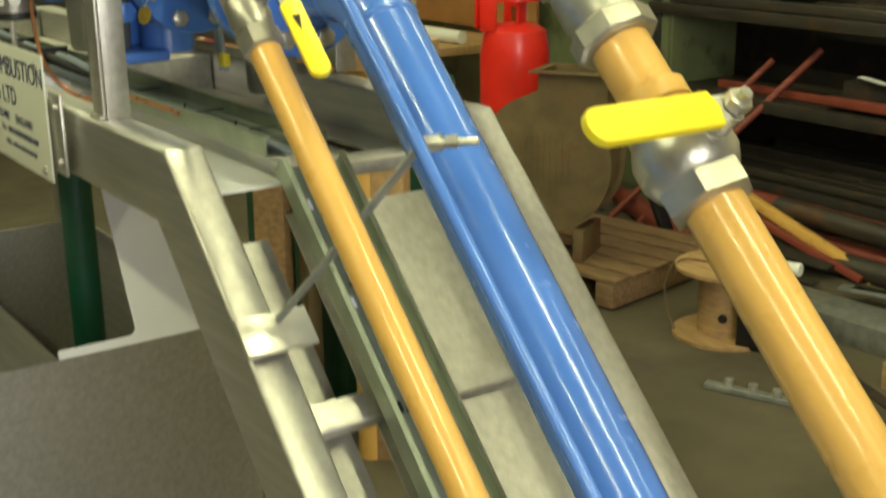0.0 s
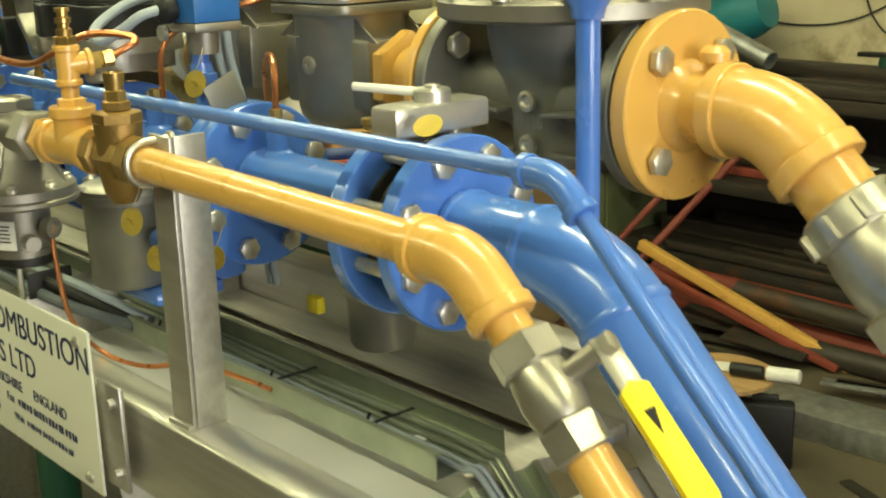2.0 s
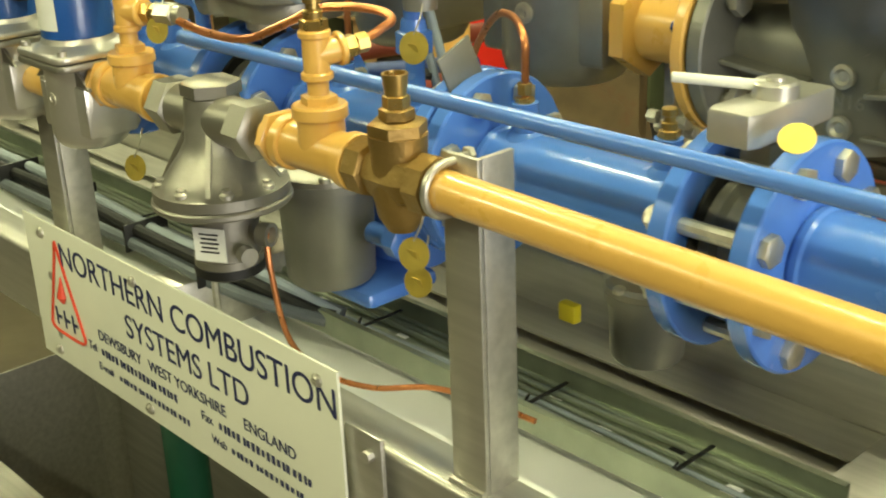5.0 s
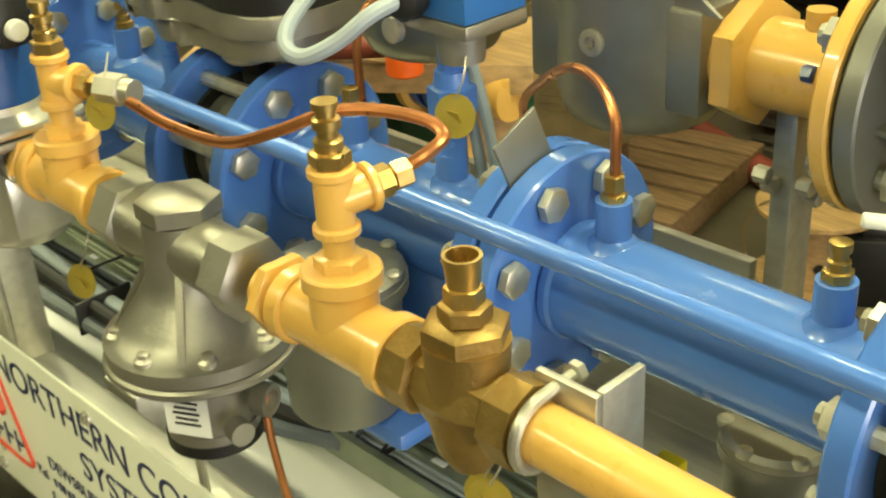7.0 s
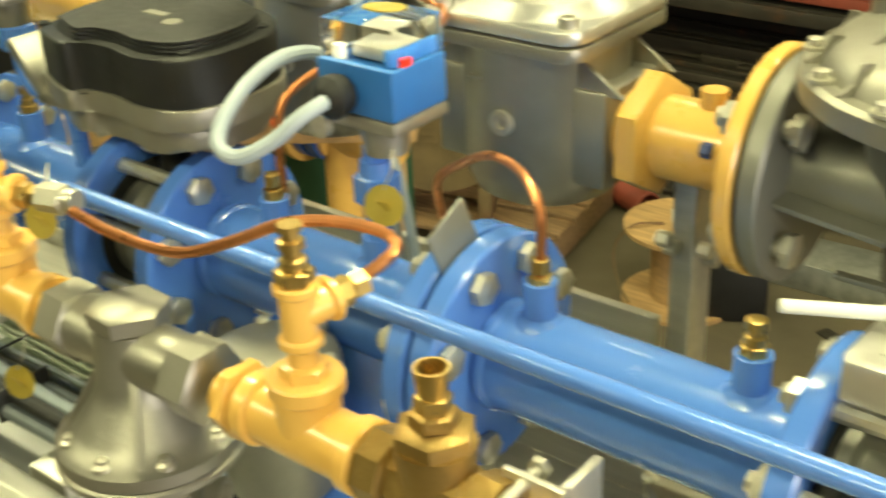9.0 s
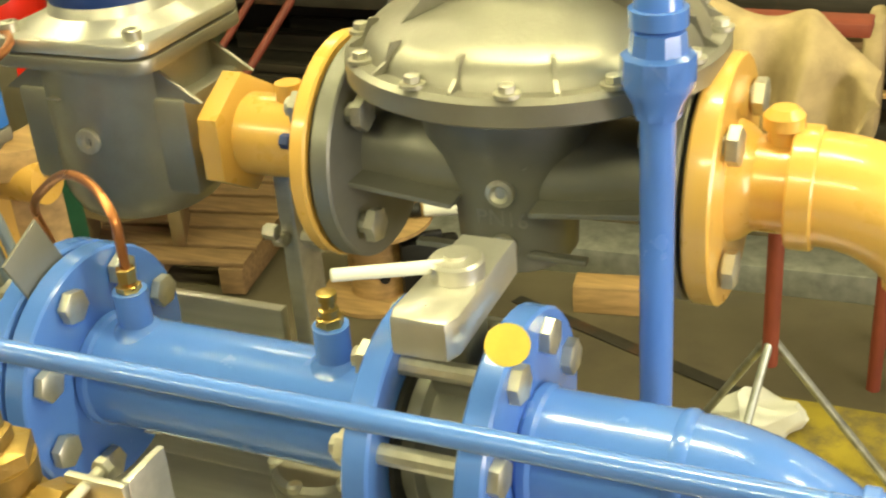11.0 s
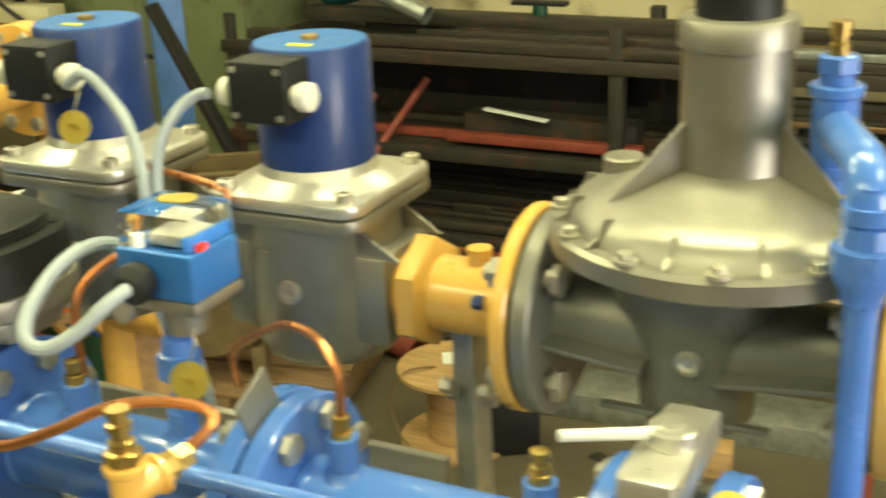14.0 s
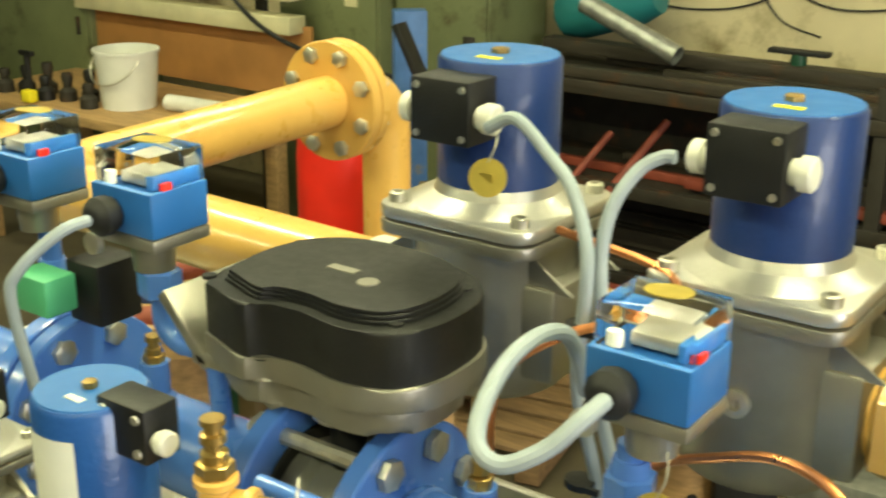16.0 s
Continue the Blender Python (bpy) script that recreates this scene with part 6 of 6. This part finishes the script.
lathe(bm, (0, 0.12, 0), (0, -1, 0), [(0, 0.3), (0, 0.325), (0.012, 0.325), (0.012, 0.3)], 40)
lathe(bm, (0, -0.1, 0), (0, -1, 0), [(0, 0.3), (0, 0.325), (0.012, 0.325), (0.012, 0.3)], 40)
bm.transform(fr)
part("rim", bm, RUSTY, fan)
bm = B()
lathe(bm, (0, -0.089, 0), (0, -1, 0), [(0, 0.155), (0.004, 0.155)], 30)
bm.transform(fr)
part("inlet", bm, RUBBER, fan, "dark inlet opening")
bm = B()
for k in range(9):
    box(bm, (-0.12 + 0.03 * k, -0.116, 0), (0.002, 0.002, 0.28 * math.sqrt(max(0.05, 1 - ((-0.12 + 0.03 * k) / 0.15) ** 2))))
    box(bm, (0, -0.117, -0.12 + 0.03 * k), (0.28 * math.sqrt(max(0.05, 1 - ((-0.12 + 0.03 * k) / 0.15) ** 2)), 0.002, 0.002))
bm.transform(fr)
tagged(part("wire_guard", bm, RUSTY, fan), "wire guard", kind="stuff")
for c, s in (((0.13, -0.105, 0.23), (0.33, 0.006, 0.38)), ((0.13, 0.105, 0.23), (0.33, 0.006, 0.38)), ((-0.032, 0, 0.3), (0.006, 0.21, 0.24)), ((0.295, 0, 0.2), (0.006, 0.21, 0.44))):
    bm = B()
    box(bm, c, s)
    bm.transform(fr)
    part("outlet_duct", bm, RUSTY, fan)
bm = B()
for c, s in (((0.13, -0.125, 0.425), (0.4, 0.04, 0.008)), ((0.13, 0.125, 0.425), (0.4, 0.04, 0.008)), ((-0.05, 0, 0.425), (0.04, 0.21, 0.008)), ((0.31, 0, 0.425), (0.04, 0.21, 0.008))):
    box(bm, c, s)
bm.transform(fr)
part("outlet_flange", bm, RUSTY, fan, "square outlet flange")
for x in (-0.18, 0.18):
    bm = B()
    box(bm, (x, 0, -0.375), (0.05, 0.26, 0.15), 0.003)
    bm.transform(fr)
    part("foot", bm, RUSTY, fan)
d2 = bar((-2.86, 3.22, 1.3), (-2.13, 3.24, FL + 0.01), 0.07, 0.03, BLACK, "black_strut", "black flat steel strut leaning behind the fan", "strut")

# propane cylinder
gcyl = thing("propane_cylinder", "red propane cylinder with a lifting shroud standing on the floor", "gas cylinder", (-2.9, 2.88, FL))
bm = B()
lathe(bm, (-2.9, 2.88, FL + 0.03), (0, 0, 1), [(0, 0.13), (0.03, 0.17), (0.08, 0.17), (0.86, 0.17), (0.93, 0.162), (0.98, 0.15), (1.01, 0.1), (1.02, 0.03)], 40)
part("body", bm, RED, gcyl)
bm = B()
lathe(bm, (-2.9, 2.88, FL), (0, 0, 1), [(0, 0.14), (0, 0.15), (0.06, 0.15), (0.06, 0.14)], 30, False)
part("foot_ring", bm, RED, gcyl)
for a in (0.4, 1.97, 3.54, 5.1):
    bm = B()
    box(bm, (-2.95 + 0.115 * math.cos(a), 2.83 + 0.115 * math.sin(a), FL + 1.09), (0.012, 0.09, 0.16), 0.003, Matrix.Rotation(a, 4, "Z"))
    part("shroud_leg", bm, RED, gcyl)
bm = B()
lathe(bm, (-2.9, 2.88, FL + 1.15), (0, 0, 1), [(0, 0.11), (0, 0.125), (0.045, 0.125), (0.045, 0.11), (0, 0.11)], 30, False)
part("shroud_ring", bm, RED, gcyl)
bm = B()
cyl(bm, (-2.9, 2.88, FL + 1.03), (-2.9, 2.88, FL + 1.12), 0.02, 12)
part("valve", bm, BRASS, gcyl)

# blue column, olive cabinets, bench and shelves
bar((-2.98, 3.45, FL), (-2.98, 3.45, 1.32), 0.14, 0.1, BLUEST, "blue_post", "worn blue painted steel post standing on the floor", "post")
for x0, x1, y, lab in ((-4.1, -3.46, 3.85, "olive green steel cabinet with a paper notice"), (-3.44, -2.9, 3.95, "olive green steel cabinet"), (-6.3, -5.4, 3.7, "tall dark olive cabinet with fittings on its side")):
    t = thing("steel_cabinet", lab, "cabinet", ((x0 + x1) / 2, y, FL), "olive cabinets")
    bm = B()
    box(bm, ((x0 + x1) / 2, y + 0.25, FL + 1.0), (x1 - x0, 0.5, 2.0), 0.006)
    part("carcass", bm, CABINET, t)
    bm = B()
    box(bm, ((x0 + x1) / 2, y - 0.008, FL + 1.0), (x1 - x0 - 0.03, 0.016, 1.94), 0.004)
    part("door", bm, CABINET, t)
    bm = B()
    box(bm, (x1 - 0.08, y - 0.022, FL + 1.05), (0.02, 0.02, 0.1), 0.004)
    part("handle", bm, RACK, t)
simple("paper_notice", "small pale notice on the cabinet door", "paper", SHELFP, box(B(), (-3.62, 3.83, 1.31), (0.08, 0.002, 0.15)))
bench = thing("work_bench", "cluttered wooden work bench with cream shelf boards behind", "bench", (-4.6, 3.3, FL))
bm = B()
box(bm, (-4.7, 3.3, 0.72), (1.7, 0.8, 0.05), 0.004)
part("top", bm, WOOD, bench)
for x in (-5.45, -3.95):
    for y in (2.98, 3.62):
        bm = B()
        box(bm, (x, y, FL + 0.38), (0.08, 0.08, 0.755), 0.004)
        part("leg", bm, WOOD, bench)
bm = B()
box(bm, (-4.65, 3.75, 0.95), (1.7, 0.02, 0.36), 0.002)
part("back_board", bm, PLY, bench, "orange-brown board")
for z in (1.14, 1.3):
    bm = B()
    box(bm, (-4.65, 3.7, z), (1.6, 0.12, 0.085), 0.004)
    part("shelf_board", bm, SHELFP, bench, "cream shelf board")
for x in (-5.4, -4.15):
    bm = B()
    box(bm, (x, 3.77, 0.7), (0.06, 0.03, 1.5), 0.002)
    part("bracket", bm, RACK, bench)
bk = thing("bucket", "white plastic bucket standing on the bench", "bucket", (-4.52, 3.2, 0.745))
bm = B()
lathe(bm, (-4.52, 3.2, 0.745), (0, 0, 1), [(0, 0.13), (0.27, 0.155), (0.27, 0.162), (0.285, 0.162), (0.285, 0.15), (0.02, 0.125)], 32)
part("pail", bm, BUCKET, bk)
bm = B()
sweep(bm, [(-4.52 + 0.16 * math.cos(a), 3.2 - 0.06 - 0.1 * math.sin(a), 0.99 - 0.12 * math.sin(a)) for a in [math.pi * k / 12 for k in range(13)]], 0.004, 8)
part("bail", bm, ZINC, bk)
rod((-4.3, 3.25, 0.785), (-3.9, 3.28, 0.785), 0.04, WHITE_P, "paper_roll", "pale roll lying on the bench", "roll")
for k in range(7):
    x, y = -5.3 + 0.11 * k, 3.05 + 0.05 * (k % 3)
    bm = B()
    lathe(bm, (x, y, 0.745), (0, 0, 1), [(0, 0.045), (0.05, 0.045), (0.07, 0.02), (0.1 + 0.02 * (k % 3), 0.03), (0.12 + 0.02 * (k % 3), 0.025)], 12)
    simple("pipe_fitting", "dark pipe fitting standing on the bench", "fitting", BLACK if k % 2 else RACK, bm, "bench fittings")
t = thing("drill_handle", "black and yellow hand tool standing on the bench", "tool", (-4.95, 2.98, 0.745))
bm = B()
cyl(bm, (-5.0, 2.98, 0.745), (-5.0, 2.98, 0.98), 0.016, 10)
box(bm, (-5.0, 2.98, 0.985), (0.1, 0.025, 0.025), 0.004)
part("shaft", bm, BLACK, t)
bm = B()
box(bm, (-4.97, 2.95, 0.78), (0.08, 0.05, 0.06), 0.01)
part("grip", bm, YELLOW, t)

# low things behind the far end of the skid
simple("green_bin", "dark green plastic bin beyond the skid", "bin", GREEN_D, box(B(), (-1.75, 1.25, FL + 0.55), (0.7, 0.45, 1.1), 0.02))
for k, (p, q, m) in enumerate((((-1.75, 0.75, 1.19), (-1.1, 1.05, 1.33), REDOX), ((-1.6, 0.72, 1.2), (-1.05, 0.95, 1.28), COIL), ((-1.5, 0.66, 1.2), (-1.02, 0.88, 1.26), REDOX))):
    rod(p, q, 0.022, m, "painted_tube", "painted tube lying across the far end of the skid", "tube", "painted tubes")
bar((-1.62, 0.7, 1.17), (-1.05, 1.1, 1.17), 0.3, 0.06, WOOD, "timber_block", "timber packing under the painted tubes", "timber")
bar((-1.62, 0.9, FL), (-1.62, 0.9, 1.14), 0.1, 0.1, WOOD, "timber_post", "timber prop standing on the floor", "timber")
bar((-1.1, 1.02, FL), (-1.1, 1.02, 1.14), 0.1, 0.1, WOOD, "timber_post", "timber prop standing on the floor", "timber")
simple("orange_cap", "bright orange plastic cap on the timber", "cap", ORANGE_HI, cyl(B(), (-1.12, 0.8, 1.2), (-1.12, 0.8, 1.27), 0.035, 18, None, 0.004))
simple("terminal_box", "green and black terminal box beside the far valves", "terminal box", GREEN_B, box(B(), (-0.735, -0.058, 1.655), (0.05, 0.035, 0.036), 0.003))
simple("relay_unit", "black relay housing behind the green box", "relay box", BLACK, box(B(), (-0.71, -0.01, 1.65), (0.045, 0.05, 0.06), 0.003))

# draped cloth on a stand
CX0, CY0 = 0.2, 1.9
bm = B()
nu, nv = 34, 26
grid = []
for i in range(nu + 1):
    row = []
    for j in range(nv + 1):
        u, v = i / nu, j / nv
        x = CX0 - 0.16 + 0.36 * u
        top = 1.215 + 0.04 * math.exp(-(u / 0.2) ** 2) + 0.022 * math.exp(-((u - 0.58) / 0.13) ** 2) - 0.13 * max(0, u - 0.62) ** 1.2 / 0.38
        drop = top - 0.83 - 0.22 * max(0, u - 0.6) / 0.4 - 0.02 * math.sin(7 * u)
        fold = 0.035 * math.sin(16 * u + 2.5 * v) * min(1, v * 2.5) + 0.015 * math.sin(37 * u + 5 * v) * v
        y = CY0 - 0.09 * math.sin(min(1, v * 3) * math.pi / 2) + fold
        z = top - drop * max(0, v - 0.12) / 0.88 - 0.01 * math.sin(11 * u + 7 * v) * v
        row.append(bm.verts.new((x + 0.02 * math.sin(6 * v + 4 * u) * v, y, z)))
    grid.append(row)
for i in range(nu):
    for j in range(nv):
        bm.faces.new((grid[i][j], grid[i + 1][j], grid[i + 1][j + 1], grid[i][j + 1]))
bmesh.ops.solidify(bm, geom=list(bm.faces), thickness=0.004)
simple("work_cloth", "crumpled beige cloth draped over a stand", "cloth", CLOTH, bm, smooth=60)
st = thing("pipe_stand", "rusty tripod pipe stand under the cloth", "stand", (0.2, 1.94, FL))
bm = B()
cyl(bm, (0.2, 1.95, 0.32), (0.2, 1.95, 1.18), 0.02, 14)
box(bm, (0.2, 1.95, 1.19), (0.34, 0.08, 0.03), 0.004)
part("column", bm, REDOX, st)
for a in (0.3, 2.3, 4.5):
    bm = B()
    cyl(bm, (0.2, 1.95, 0.4), (0.2 + 0.32 * math.cos(a), 1.95 + 0.32 * math.sin(a), FL + 0.008), 0.011, 10)
    part("leg", bm, GALV, st)
ts = thing("trestle", "steel trestle with papers on top and coats hanging", "trestle", (0.62, 2.6, FL))
bm = B()
box(bm, (0.75, 2.6, 1.06), (0.75, 0.3, 0.03), 0.004)
part("top", bm, BLACK, ts)
for x in (0.42, 1.08):
    for y in (2.48, 2.72):
        bm = B()
        cyl(bm, (x, y, FL), (x, y, 1.05), 0.02, 12)
        part("leg", bm, REDOX, ts)
simple("paper_sheets", "blue and white papers lying on the trestle", "paper", PAPER, box(B(), (0.46, 2.55, 1.082), (0.2, 0.16, 0.012), 0.001, Matrix.Rotation(0.2, 4, "Z")))
simple("hanging_cloth", "dark brown cloth hanging from the trestle", "cloth", CLOTH, box(B(), (0.34, 2.47, 0.9), (0.05, 0.16, 0.32), 0.02))
simple("wood_block", "rough wooden block on the floor", "wood block", WOOD, box(B(), (-0.42, 2.72, FL + 0.05), (0.26, 0.1, 0.1), 0.005, Matrix.Rotation(0.15, 4, "Z")))
bm = B()
bmesh.ops.create_icosphere(bm, subdivisions=3, radius=0.1, matrix=Matrix.Translation((0.15, 2.2, FL + 0.045)) @ Matrix.Diagonal((1.2, 0.8, 0.5, 1)))
for v in bm.verts:
    v.co += 0.05 * noise.noise_vector(v.co * 14)
    v.co.z = max(v.co.z, FL + 0.002)
simple("white_rag", "crumpled white rag on the floor", "rag", PAPER, bm)
slab("floor_marking", (0.02, 1.3, FL), (2.4, 2.36, FL + 0.004), OLD_YELLOW, "worn yellow painted patch on the floor", "floor marking")
simple("welding_hose", "black hose hanging across the cabinet", "hose", BLACK, sweep(B(), spline([(-4.4, 3.55, 1.75), (-4.25, 3.56, 1.4), (-4.0, 3.58, 1.15), (-3.6, 3.6, 1.02), (-3.2, 3.62, 0.98)], 8), 0.012, 10))
